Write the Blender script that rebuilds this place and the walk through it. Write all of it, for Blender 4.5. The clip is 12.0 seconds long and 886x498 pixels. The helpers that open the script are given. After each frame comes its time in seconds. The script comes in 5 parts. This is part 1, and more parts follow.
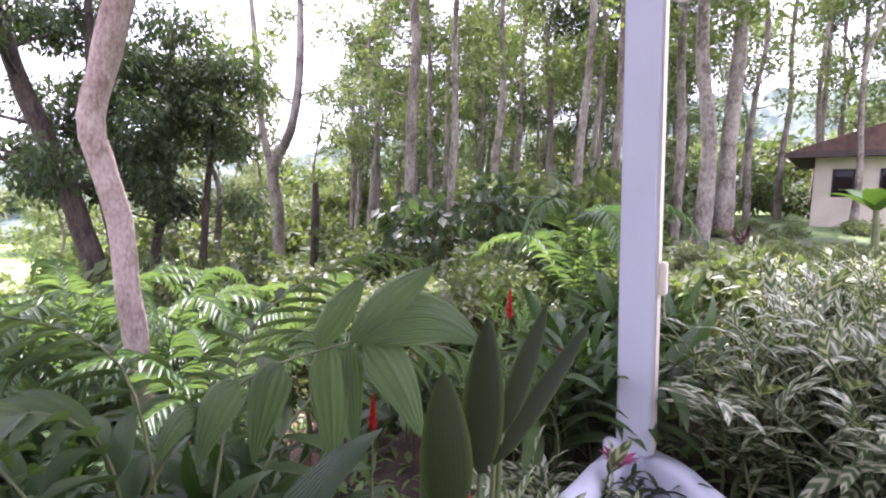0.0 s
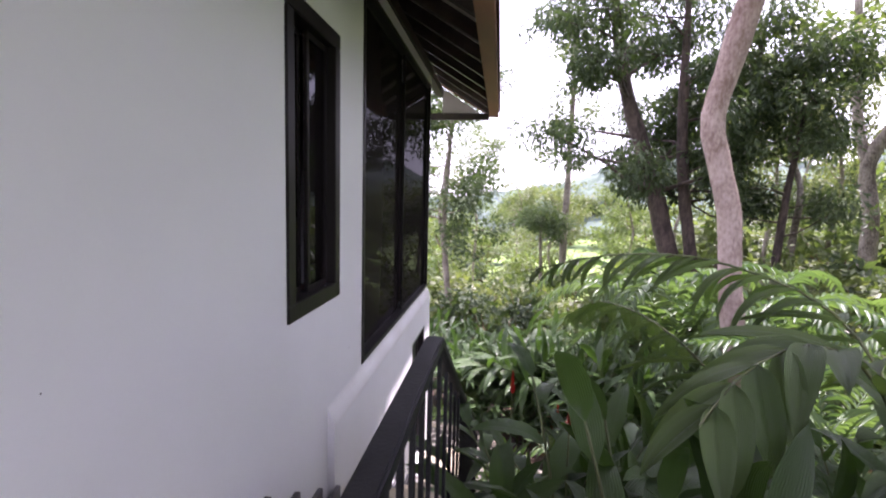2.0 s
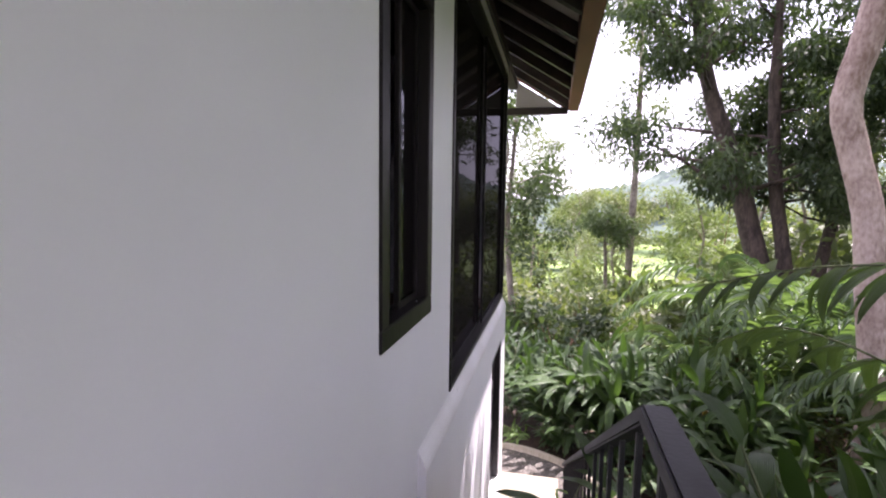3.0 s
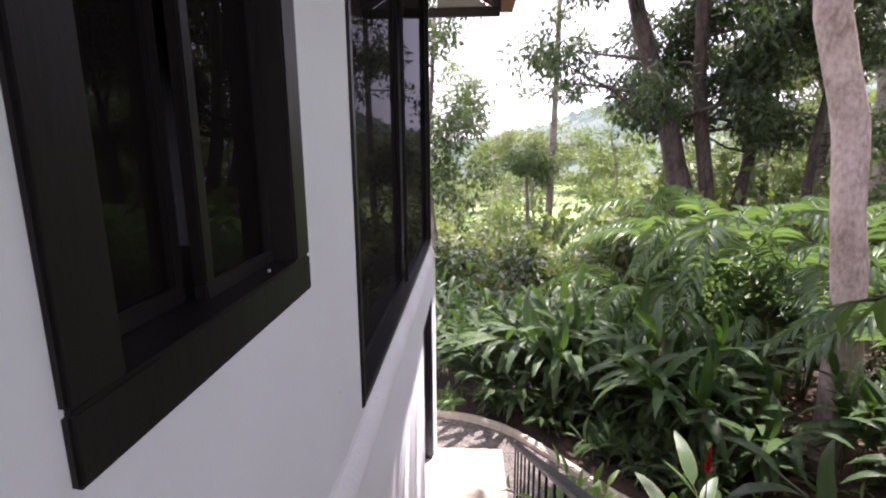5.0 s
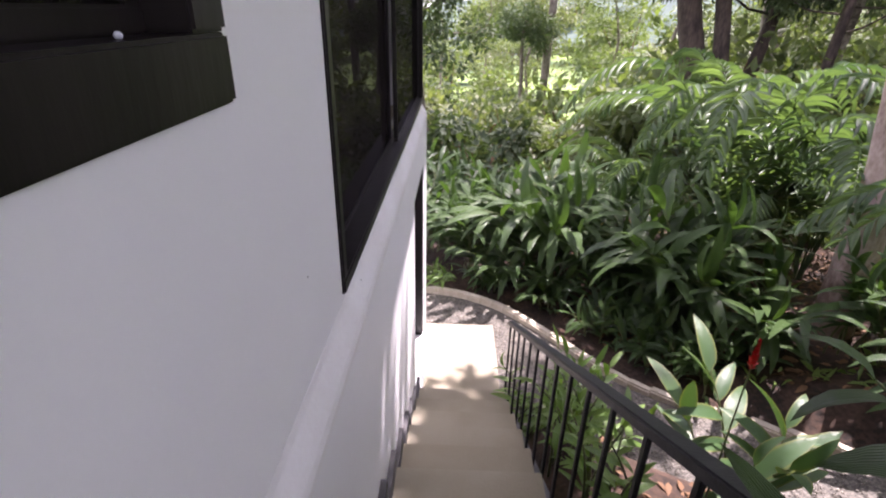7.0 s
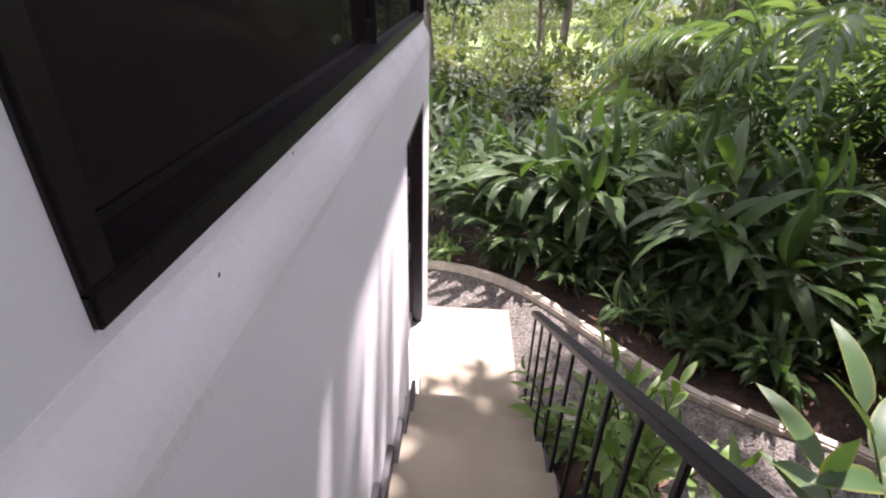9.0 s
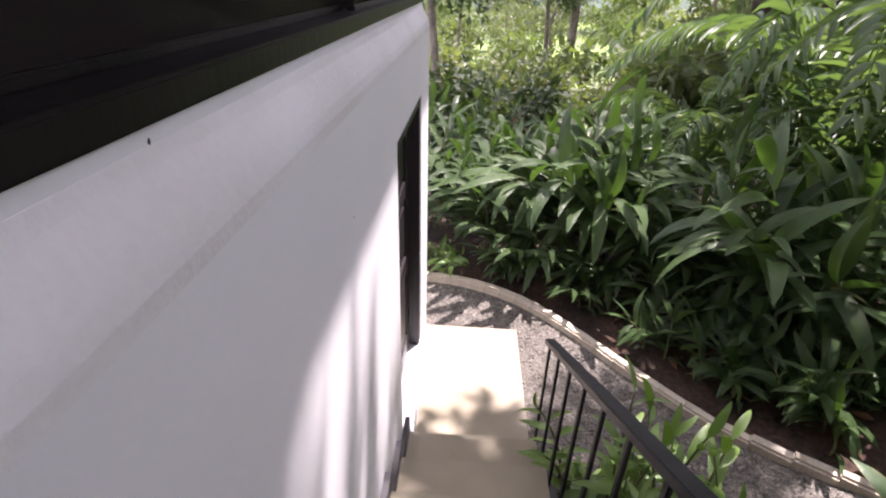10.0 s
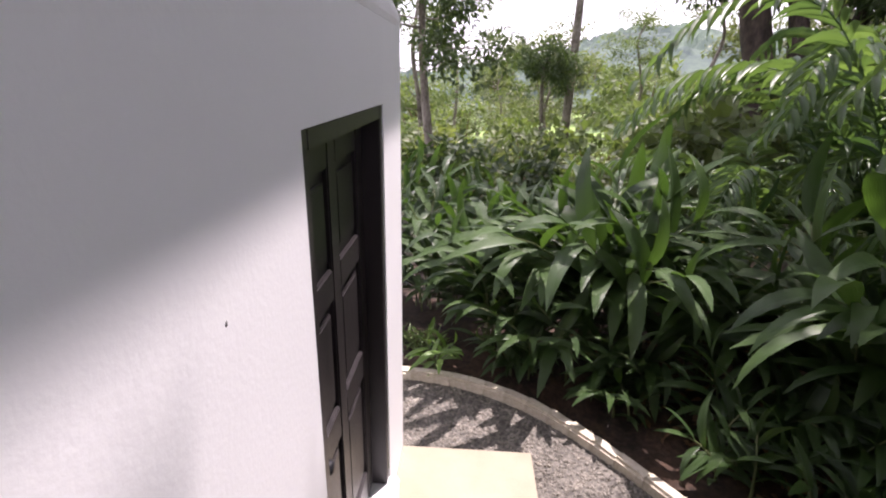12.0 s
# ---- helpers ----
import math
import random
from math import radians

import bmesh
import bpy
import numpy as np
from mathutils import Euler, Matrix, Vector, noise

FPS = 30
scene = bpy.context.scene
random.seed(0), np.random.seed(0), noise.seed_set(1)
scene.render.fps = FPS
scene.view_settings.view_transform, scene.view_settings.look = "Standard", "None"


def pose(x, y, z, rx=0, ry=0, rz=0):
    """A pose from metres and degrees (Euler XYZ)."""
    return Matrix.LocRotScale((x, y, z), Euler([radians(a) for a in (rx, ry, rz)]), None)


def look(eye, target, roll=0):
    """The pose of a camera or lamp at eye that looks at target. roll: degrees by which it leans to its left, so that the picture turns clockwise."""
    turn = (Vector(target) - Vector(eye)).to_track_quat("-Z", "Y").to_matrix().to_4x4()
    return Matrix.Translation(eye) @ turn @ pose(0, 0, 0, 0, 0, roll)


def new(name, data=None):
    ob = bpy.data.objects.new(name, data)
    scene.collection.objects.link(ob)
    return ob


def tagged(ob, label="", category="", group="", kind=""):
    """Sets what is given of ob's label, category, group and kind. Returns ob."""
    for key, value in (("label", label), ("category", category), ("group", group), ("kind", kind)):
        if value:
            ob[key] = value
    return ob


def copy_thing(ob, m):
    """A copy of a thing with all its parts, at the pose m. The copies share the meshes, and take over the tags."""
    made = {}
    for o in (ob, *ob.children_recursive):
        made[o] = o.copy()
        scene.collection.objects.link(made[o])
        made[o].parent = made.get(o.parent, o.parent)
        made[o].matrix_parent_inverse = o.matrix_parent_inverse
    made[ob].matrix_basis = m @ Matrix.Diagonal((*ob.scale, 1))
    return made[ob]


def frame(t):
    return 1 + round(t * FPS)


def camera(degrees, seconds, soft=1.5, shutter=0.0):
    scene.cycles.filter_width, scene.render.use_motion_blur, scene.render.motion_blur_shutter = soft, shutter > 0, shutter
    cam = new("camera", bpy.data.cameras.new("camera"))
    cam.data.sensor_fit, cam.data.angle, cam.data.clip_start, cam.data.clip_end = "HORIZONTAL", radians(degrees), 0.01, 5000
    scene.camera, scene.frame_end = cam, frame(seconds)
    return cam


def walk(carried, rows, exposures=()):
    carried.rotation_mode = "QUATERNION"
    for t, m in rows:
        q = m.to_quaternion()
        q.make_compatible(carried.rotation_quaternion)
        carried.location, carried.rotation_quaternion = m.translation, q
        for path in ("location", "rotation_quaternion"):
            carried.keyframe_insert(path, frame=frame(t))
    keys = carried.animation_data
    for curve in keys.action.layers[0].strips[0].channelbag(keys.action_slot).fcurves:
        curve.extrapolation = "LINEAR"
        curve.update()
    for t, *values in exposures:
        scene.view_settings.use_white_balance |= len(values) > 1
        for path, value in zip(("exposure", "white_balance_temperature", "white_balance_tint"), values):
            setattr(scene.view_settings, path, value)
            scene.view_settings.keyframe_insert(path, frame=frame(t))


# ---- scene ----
cam = camera(83.0, 12.0, soft=2.1)
PATH = [
    (0, (1.158, 1.954, 4.509), (-0.108, 3.492, 4.333), 1.8),
    (0.5, (1.175, 1.842, 4.493), (-0.371, 3.098, 4.312), 2.1),
    (1, (1.234, 1.579, 4.457), (-0.543, 2.474, 4.257), 2.6),
    (1.5, (1.129, 1.335, 4.341), (-0.837, 1.632, 4.122), 1.5),
    (2, (0.929, 1.171, 4.288), (-1.047, 0.948, 4.076), 1.4),
    (2.5, (0.643, 0.938, 4.253), (-1.293, 0.484, 4.043), 0.9),
    (4.5, (-0.827, 0.461, 4.052), (-2.805, 0.278, 3.819), -0.7),
    (5, (-1.195, 0.485, 3.955), (-3.15, 0.376, 3.549), -0.4),
    (5.5, (-1.383, 0.494, 3.933), (-3.321, 0.415, 3.445), -0.2),
    (6, (-1.485, 0.488, 3.893), (-3.416, 0.428, 3.374), 0.1),
    (6.5, (-1.604, 0.457, 3.818), (-3.504, 0.406, 3.198), 0.7),
    (7, (-1.774, 0.374, 3.685), (-3.576, 0.334, 2.816), 1.2),
    (9, (-2.839, 0.389, 3.14), (-4.583, 0.315, 2.164), 1.5),
    (9.5, (-3.078, 0.43, 3.075), (-4.826, 0.341, 2.108), 1.4),
    (10, (-3.329, 0.398, 2.96), (-5.08, 0.305, 1.997), 1.6),
    (10.5, (-3.614, 0.413, 2.784), (-5.368, 0.317, 1.828), 1.5),
    (11, (-3.905, 0.426, 2.656), (-5.726, 0.317, 1.838), 1.1),
    (11.5, (-4.155, 0.397, 2.545), (-6.021, 0.291, 1.833), 1.2),
    (12, (-4.436, 0.446, 2.394), (-6.32, 0.343, 1.733), 1.2),
]
EXPOSURES = [(0.0, 2.22, 5900, 41), (1.5, 2.05, 5950, 40), (2.7, 1.74, 6150, 37), (5.0, 1.78, 6200, 36), (7.2, 1.78, 6250, 36), (9.0, 1.7, 6300, 35), (10.5, 1.5, 6350, 33), (12.0, 1.15, 6350, 32)]
walk(cam, [(t, look(eye, target, roll)) for t, eye, target, roll in PATH], EXPOSURES)


# ---- light ----
SUN_DIR = Vector((-0.36, 0.25, 0.90)).normalized()
world = bpy.data.worlds.new("sky")
scene.world = world
world.use_nodes = True
wn, wl = world.node_tree.nodes, world.node_tree.links
wn.clear()
w_out = wn.new("ShaderNodeOutputWorld")
w_sky = wn.new("ShaderNodeTexSky")
w_sky.sky_type, w_sky.sun_disc = "NISHITA", False
w_sky.sun_elevation = math.asin(SUN_DIR.z)
w_sky.sun_rotation = math.atan2(SUN_DIR.x, SUN_DIR.y)
w_sky.air_density, w_sky.dust_density = 1.0, 2.0
w_bg = wn.new("ShaderNodeBackground")
w_bg.inputs["Strength"].default_value = 0.14
w_cloud = wn.new("ShaderNodeBackground")
w_cloud.inputs["Color"].default_value = (0.97, 0.97, 1.0, 1)
w_cloud.inputs["Strength"].default_value = 1.05
w_mix = wn.new("ShaderNodeMixShader")
w_noise = wn.new("ShaderNodeTexNoise")
w_noise.inputs["Scale"].default_value = 2.2
w_noise.inputs["Detail"].default_value = 5
w_ramp = wn.new("ShaderNodeMapRange")
for key, value in (("From Min", 0.3), ("From Max", 0.7), ("To Min", 0.55), ("To Max", 0.95)):
    w_ramp.inputs[key].default_value = value
wl.new(w_sky.outputs[0], w_bg.inputs["Color"])
wl.new(w_noise.outputs[0], w_ramp.inputs[0])
wl.new(w_ramp.outputs[0], w_mix.inputs[0])
wl.new(w_bg.outputs[0], w_mix.inputs[1])
wl.new(w_cloud.outputs[0], w_mix.inputs[2])
wl.new(w_mix.outputs[0], w_out.inputs["Surface"])

sun_data = bpy.data.lights.new("sun", "SUN")
sun_data.energy, sun_data.angle, sun_data.color = 4.8, radians(0.6), (1.0, 0.95, 0.86)
sun = new("sun", sun_data)
sun.matrix_world = look(SUN_DIR * 60, (0, 0, 0))


# ---- materials ----
def material(name, low, high, scale=6.0, rough=0.7, metal=0.0, bump=0.2, bump_scale=40.0, fine=0.15, stretch=(1, 1, 1),
             spec=0.5, per_object=0.0, translucent=0.0):
    """A surface that varies between two colours at two scales, with fine relief."""
    m = bpy.data.materials.new(name)
    m.use_nodes = True
    n, l = m.node_tree.nodes, m.node_tree.links
    bsdf = n["Principled BSDF"]
    tc = n.new("ShaderNodeTexCoord")
    mp = n.new("ShaderNodeMapping")
    mp.inputs["Scale"].default_value = stretch
    l.new(tc.outputs["Object"], mp.inputs[0])
    big = n.new("ShaderNodeTexNoise")
    big.inputs["Scale"].default_value, big.inputs["Detail"].default_value = scale, 4
    small = n.new("ShaderNodeTexNoise")
    small.inputs["Scale"].default_value, small.inputs["Detail"].default_value = bump_scale, 3
    l.new(mp.outputs[0], big.inputs[0])
    l.new(mp.outputs[0], small.inputs[0])
    add = n.new("ShaderNodeMath")
    add.operation = "MULTIPLY_ADD"
    l.new(small.outputs[0], add.inputs[0])
    add.inputs[1].default_value = fine
    l.new(big.outputs[0], add.inputs[2])
    last = add.outputs[0]
    if per_object:
        info = n.new("ShaderNodeObjectInfo")
        vary = n.new("ShaderNodeMath")
        vary.operation = "MULTIPLY_ADD"
        l.new(info.outputs["Random"], vary.inputs[0])
        vary.inputs[1].default_value = per_object
        l.new(last, vary.inputs[2])
        last = vary.outputs[0]
    ramp = n.new("ShaderNodeMapRange")
    ramp.inputs["From Min"].default_value = 0.32 + fine * 0.5 + per_object * 0.5
    ramp.inputs["From Max"].default_value = 0.68 + fine * 0.5 + per_object * 0.5
    l.new(last, ramp.inputs[0])
    mix = n.new("ShaderNodeMix")
    mix.data_type = "RGBA"
    mix.inputs["A"].default_value, mix.inputs["B"].default_value = (*low, 1), (*high, 1)
    l.new(ramp.outputs[0], mix.inputs["Factor"])
    l.new(mix.outputs["Result"], bsdf.inputs["Base Color"])
    bsdf.inputs["Roughness"].default_value, bsdf.inputs["Metallic"].default_value = rough, metal
    bsdf.inputs["Specular IOR Level"].default_value = spec
    if bump:
        bp = n.new("ShaderNodeBump")
        bp.inputs["Strength"].default_value, bp.inputs["Distance"].default_value = bump, 0.01
        l.new(small.outputs[0], bp.inputs["Height"])
        l.new(bp.outputs[0], bsdf.inputs["Normal"])
    return m


def leaf_material(name, low, high, stripe=None, rough=0.42, translucent=0.3, ribs=0.0, spec=0.5, edge=None, scale=0.7, rib_depth=0.22):
    """Foliage: u runs along the leaf and v across it; stripe paints pale bars along the side veins, edge a pale rim."""
    m = bpy.data.materials.new(name)
    m.use_nodes = True
    n, l = m.node_tree.nodes, m.node_tree.links
    bsdf, out = n["Principled BSDF"], n["Material Output"]
    geo, info, tc = n.new("ShaderNodeNewGeometry"), n.new("ShaderNodeObjectInfo"), n.new("ShaderNodeTexCoord")
    patch = n.new("ShaderNodeTexNoise")
    patch.inputs["Scale"].default_value, patch.inputs["Detail"].default_value = scale, 2
    l.new(tc.outputs["Object"], patch.inputs[0])
    a = n.new("ShaderNodeMath")
    a.operation = "ADD"
    l.new(geo.outputs["Random Per Island"], a.inputs[0])
    l.new(info.outputs["Random"], a.inputs[1])
    b = n.new("ShaderNodeMath")
    b.operation = "MULTIPLY_ADD"
    l.new(a.outputs[0], b.inputs[0])
    b.inputs[1].default_value = 0.36
    l.new(patch.outputs[0], b.inputs[2])
    r = n.new("ShaderNodeMapRange")
    r.inputs["From Min"].default_value, r.inputs["From Max"].default_value = 0.42, 1.2
    l.new(b.outputs[0], r.inputs[0])
    mix = n.new("ShaderNodeMix")
    mix.data_type = "RGBA"
    mix.inputs["A"].default_value, mix.inputs["B"].default_value = (*low, 1), (*high, 1)
    l.new(r.outputs[0], mix.inputs["Factor"])
    colour = mix.outputs["Result"]
    sep = n.new("ShaderNodeSeparateXYZ")
    l.new(tc.outputs["UV"], sep.inputs[0])
    absv = n.new("ShaderNodeMath")
    absv.operation = "ABSOLUTE"
    l.new(sep.outputs["Y"], absv.inputs[0])
    if stripe:
        wave_in = n.new("ShaderNodeMath")
        wave_in.operation = "MULTIPLY_ADD"
        l.new(absv.outputs[0], wave_in.inputs[0])
        wave_in.inputs[1].default_value = -0.22
        l.new(sep.outputs["X"], wave_in.inputs[2])
        jig = n.new("ShaderNodeMath")
        jig.operation = "MULTIPLY_ADD"
        l.new(patch.outputs[0], jig.inputs[0])
        jig.inputs[1].default_value = 0.5
        l.new(wave_in.outputs[0], jig.inputs[2])
        k = n.new("ShaderNodeMath")
        k.operation = "MULTIPLY"
        l.new(jig.outputs[0], k.inputs[0])
        k.inputs[1].default_value = 21.0
        sn = n.new("ShaderNodeMath")
        sn.operation = "SINE"
        l.new(k.outputs[0], sn.inputs[0])
        th = n.new("ShaderNodeMapRange")
        th.inputs["From Min"].default_value, th.inputs["From Max"].default_value = -0.3, 0.9
        l.new(sn.outputs[0], th.inputs[0])
        sm = n.new("ShaderNodeMix")
        sm.data_type = "RGBA"
        sm.inputs["B"].default_value = (*stripe, 1)
        l.new(colour, sm.inputs["A"])
        l.new(th.outputs[0], sm.inputs["Factor"])
        colour = sm.outputs["Result"]
    if edge:
        th = n.new("ShaderNodeMapRange")
        th.inputs["From Min"].default_value, th.inputs["From Max"].default_value = 0.72, 0.95
        l.new(absv.outputs[0], th.inputs[0])
        em = n.new("ShaderNodeMix")
        em.data_type = "RGBA"
        em.inputs["B"].default_value = (*edge, 1)
        l.new(colour, em.inputs["A"])
        l.new(th.outputs[0], em.inputs["Factor"])
        colour = em.outputs["Result"]
    l.new(colour, bsdf.inputs["Base Color"])
    bsdf.inputs["Roughness"].default_value = rough
    bsdf.inputs["Specular IOR Level"].default_value = spec
    if ribs:
        kk = n.new("ShaderNodeMath")
        kk.operation = "MULTIPLY"
        l.new(sep.outputs["Y"], kk.inputs[0])
        kk.inputs[1].default_value = ribs
        ss = n.new("ShaderNodeMath")
        ss.operation = "SINE"
        l.new(kk.outputs[0], ss.inputs[0])
        bp = n.new("ShaderNodeBump")
        bp.inputs["Strength"].default_value, bp.inputs["Distance"].default_value = rib_depth, 0.006
        l.new(ss.outputs[0], bp.inputs["Height"])
        l.new(bp.outputs[0], bsdf.inputs["Normal"])
    if translucent:
        tr = n.new("ShaderNodeBsdfTranslucent")
        tint = n.new("ShaderNodeMix")
        tint.data_type, tint.blend_type = "RGBA", "MULTIPLY"
        tint.inputs["Factor"].default_value = 1.0
        tint.inputs["B"].default_value = (1.5, 1.7, 0.6, 1)
        l.new(colour, tint.inputs["A"])
        l.new(tint.outputs["Result"], tr.inputs["Color"])
        ms = n.new("ShaderNodeMixShader")
        ms.inputs[0].default_value = translucent
        l.new(bsdf.outputs[0], ms.inputs[1])
        l.new(tr.outputs[0], ms.inputs[2])
        l.new(ms.outputs[0], out.inputs["Surface"])
    return m


def glass_material(name, tint, shine, film=None, cover=0.0):
    """Window glass; film lays a dull sun-film of that colour over a share of it."""
    m = bpy.data.materials.new(name)
    m.use_nodes = True
    n, l = m.node_tree.nodes, m.node_tree.links
    n.remove(n["Principled BSDF"])
    gl, tr, mix, fr = (n.new("ShaderNodeBsdfGlossy"), n.new("ShaderNodeBsdfTransparent"), n.new("ShaderNodeMixShader"), n.new("ShaderNodeFresnel"))
    gl.inputs["Roughness"].default_value = 0.015
    gl.inputs["Color"].default_value = (shine, shine, shine * 1.08, 1)
    tr.inputs["Color"].default_value = (*tint, 1)
    fr.inputs["IOR"].default_value = 1.5
    behind = tr.outputs[0]
    if film:
        df, dm = n.new("ShaderNodeBsdfDiffuse"), n.new("ShaderNodeMixShader")
        df.inputs["Color"].default_value = (*film, 1)
        dm.inputs[0].default_value = cover
        l.new(tr.outputs[0], dm.inputs[1])
        l.new(df.outputs[0], dm.inputs[2])
        behind = dm.outputs[0]
    l.new(fr.outputs[0], mix.inputs[0])
    l.new(behind, mix.inputs[1])
    l.new(gl.outputs[0], mix.inputs[2])
    l.new(mix.outputs[0], n["Material Output"].inputs["Surface"])
    return m


PLASTER = material("white_plaster", (0.75, 0.755, 0.762), (0.81, 0.815, 0.82), 0.8, 0.62, bump=0.07, bump_scale=60, fine=0.1)
LEDGE = material("ledge_plaster", (0.735, 0.722, 0.71), (0.81, 0.812, 0.812), 2.2, 0.66, bump=0.3, bump_scale=60, fine=0.3)
BLACK = material("black_painted_wood", (0.009, 0.0075, 0.008), (0.018, 0.0145, 0.015), 5, 0.42, bump=0.1, bump_scale=50, stretch=(1, 1, 0.2), spec=0.2)
DOORWOOD = material("dark_stained_door_wood", (0.010, 0.008, 0.009), (0.026, 0.021, 0.022), 4, 0.4, bump=0.15, bump_scale=60, stretch=(4, 4, 0.4))
RAILIRON = material("black_painted_iron", (0.009, 0.009, 0.011), (0.022, 0.022, 0.025), 12, 0.5, bump=0.12, bump_scale=90, spec=0.3)
CONCRETE = material("cream_painted_concrete", (0.25, 0.217, 0.148), (0.335, 0.30, 0.222), 1.6, 0.75, bump=0.15, bump_scale=80)
SKIRT = material("grey_skirting_paint", (0.05, 0.048, 0.052), (0.09, 0.085, 0.09), 5, 0.6, bump=0.15)
CURB = material("mossy_kerb_concrete", (0.34, 0.30, 0.22), (0.62, 0.56, 0.45), 4, 0.85, bump=0.5, bump_scale=45, fine=0.4)
FASCIA = material("red_brown_fascia_paint", (0.18, 0.06, 0.032), (0.28, 0.095, 0.05), 3, 0.5, bump=0.1, stretch=(0.3, 1, 1))
RAFTER = material("dark_brown_rafter_wood", (0.018, 0.011, 0.009), (0.04, 0.025, 0.02), 6, 0.55, bump=0.2)
SOFFIT = material("cream_soffit_board", (0.40, 0.37, 0.32), (0.52, 0.49, 0.43), 2, 0.7, bump=0.15)
ROOFTILE = material("terracotta_roof", (0.05, 0.026, 0.02), (0.10, 0.052, 0.038), 5, 0.8, bump=0.4)
SOIL = material("leaf_litter_soil", (0.035, 0.022, 0.013), (0.13, 0.075, 0.045), 3.5, 0.95, bump=0.9, bump_scale=30, fine=0.7)
GRAVEL = material("grey_gravel", (0.06, 0.055, 0.047), (0.16, 0.147, 0.122), 30, 0.85, bump=0.8, bump_scale=60, fine=0.8)
PEBBLE = material("grey_pebbles", (0.08, 0.073, 0.061), (0.26, 0.238, 0.197), 9, 0.75, bump=0.2, fine=0.8)
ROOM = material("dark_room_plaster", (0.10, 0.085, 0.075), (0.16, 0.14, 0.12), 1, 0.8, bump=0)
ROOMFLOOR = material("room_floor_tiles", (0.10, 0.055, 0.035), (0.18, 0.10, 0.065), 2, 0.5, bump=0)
POSTPAINT = material("white_post_paint", (0.47, 0.495, 0.57), (0.56, 0.58, 0.65), 1.5, 0.5, bump=0.08, stretch=(1, 1, 0.3))
POSTSIDE = material("cream_post_edge", (0.55, 0.50, 0.40), (0.68, 0.63, 0.53), 2, 0.6, bump=0.1)
GLASS = glass_material("tinted_window_glass", (0.14, 0.13, 0.13), 0.3, (0.020, 0.016, 0.016), 0.4)
FILMED = glass_material("dark_filmed_glass", (0.16, 0.14, 0.14), 0.10, (0.028, 0.023, 0.024), 0.85)
HOUSEWALL = material("cream_house_render", (0.36, 0.32, 0.25), (0.46, 0.41, 0.33), 1, 0.8, bump=0.2)
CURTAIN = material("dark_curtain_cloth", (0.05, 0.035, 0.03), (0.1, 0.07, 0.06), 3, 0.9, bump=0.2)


# ---- mesh helpers ----
def mesh_from(name, bm_or_data, mat):
    me = bpy.data.meshes.new(name)
    if isinstance(bm_or_data, bmesh.types.BMesh):
        bm_or_data.to_mesh(me)
        bm_or_data.free()
    else:
        verts, faces = bm_or_data
        me.from_pydata([tuple(v) for v in verts], [], [tuple(f) for f in faces])
    me.materials.append(mat)
    return me


def part(name, bm, mat, parent=None, label="", smooth=False):
    me = mesh_from(name, bm, mat)
    if smooth:
        me.polygons.foreach_set("use_smooth", [True] * len(me.polygons))
    ob = new(name, me)
    if parent is not None:
        ob.parent = parent
    return tagged(ob, label)


def box(x0, x1, y0, y1, z0, z1, bevel=0.0, bm=None):
    bm = bm or bmesh.new()
    made = bmesh.ops.create_cube(bm, size=1.0, matrix=Matrix.LocRotScale(((x0 + x1) / 2, (y0 + y1) / 2, (z0 + z1) / 2), None, (x1 - x0, y1 - y0, z1 - z0)))
    if bevel:
        edges = {e for v in made["verts"] for e in v.link_edges}
        bmesh.ops.bevel(bm, geom=list(edges), offset=bevel, segments=2, affect="EDGES")
    return bm


def prism(points, axis, a0, a1, bm=None):
    """Extrudes a closed outline. axis 'x': the outline is (y, z); 'y': (x, z); 'z': (x, y)."""
    bm = bm or bmesh.new()
    place = {"x": lambda p, a: (a, p[0], p[1]), "y": lambda p, a: (p[0], a, p[1]), "z": lambda p, a: (p[0], p[1], a)}[axis]
    lo = [bm.verts.new(place(p, a0)) for p in points]
    hi = [bm.verts.new(place(p, a1)) for p in points]
    n = len(points)
    bm.faces.new(lo)
    bm.faces.new(hi)
    for i in range(n):
        bm.faces.new((lo[i], lo[(i + 1) % n], hi[(i + 1) % n], hi[i]))
    bmesh.ops.recalc_face_normals(bm, faces=bm.faces)
    return bm


def tube(points, radii, sides=8, caps=True):
    """Verts and faces of a tapering tube along points."""
    pts = [Vector(p) for p in points]
    verts, faces = [], []
    for i, p in enumerate(pts):
        d = (pts[min(i + 1, len(pts) - 1)] - pts[max(i - 1, 0)]).normalized()
        a = d.cross(Vector((0.13, 0.97, 0.2))).normalized()
        b = d.cross(a)
        for k in range(sides):
            t = 2 * math.pi * k / sides
            verts.append(p + (a * math.cos(t) + b * math.sin(t)) * radii[i])
    for i in range(len(pts) - 1):
        for k in range(sides):
            k2 = (k + 1) % sides
            faces.append((i * sides + k, i * sides + k2, (i + 1) * sides + k2, (i + 1) * sides + k))
    if caps:
        faces.append(tuple(range(sides))[::-1])
        faces.append(tuple((len(pts) - 1) * sides + k for k in range(sides)))
    return verts, faces


def empty(name, at=(0, 0, 0), label="", category="", group="", kind=""):
    ob = new(name)
    ob.location = at
    return tagged(ob, label, category, group, kind)


def piecewise(x, table):
    xs, ys = zip(*table)
    return float(np.interp(x, xs, ys))


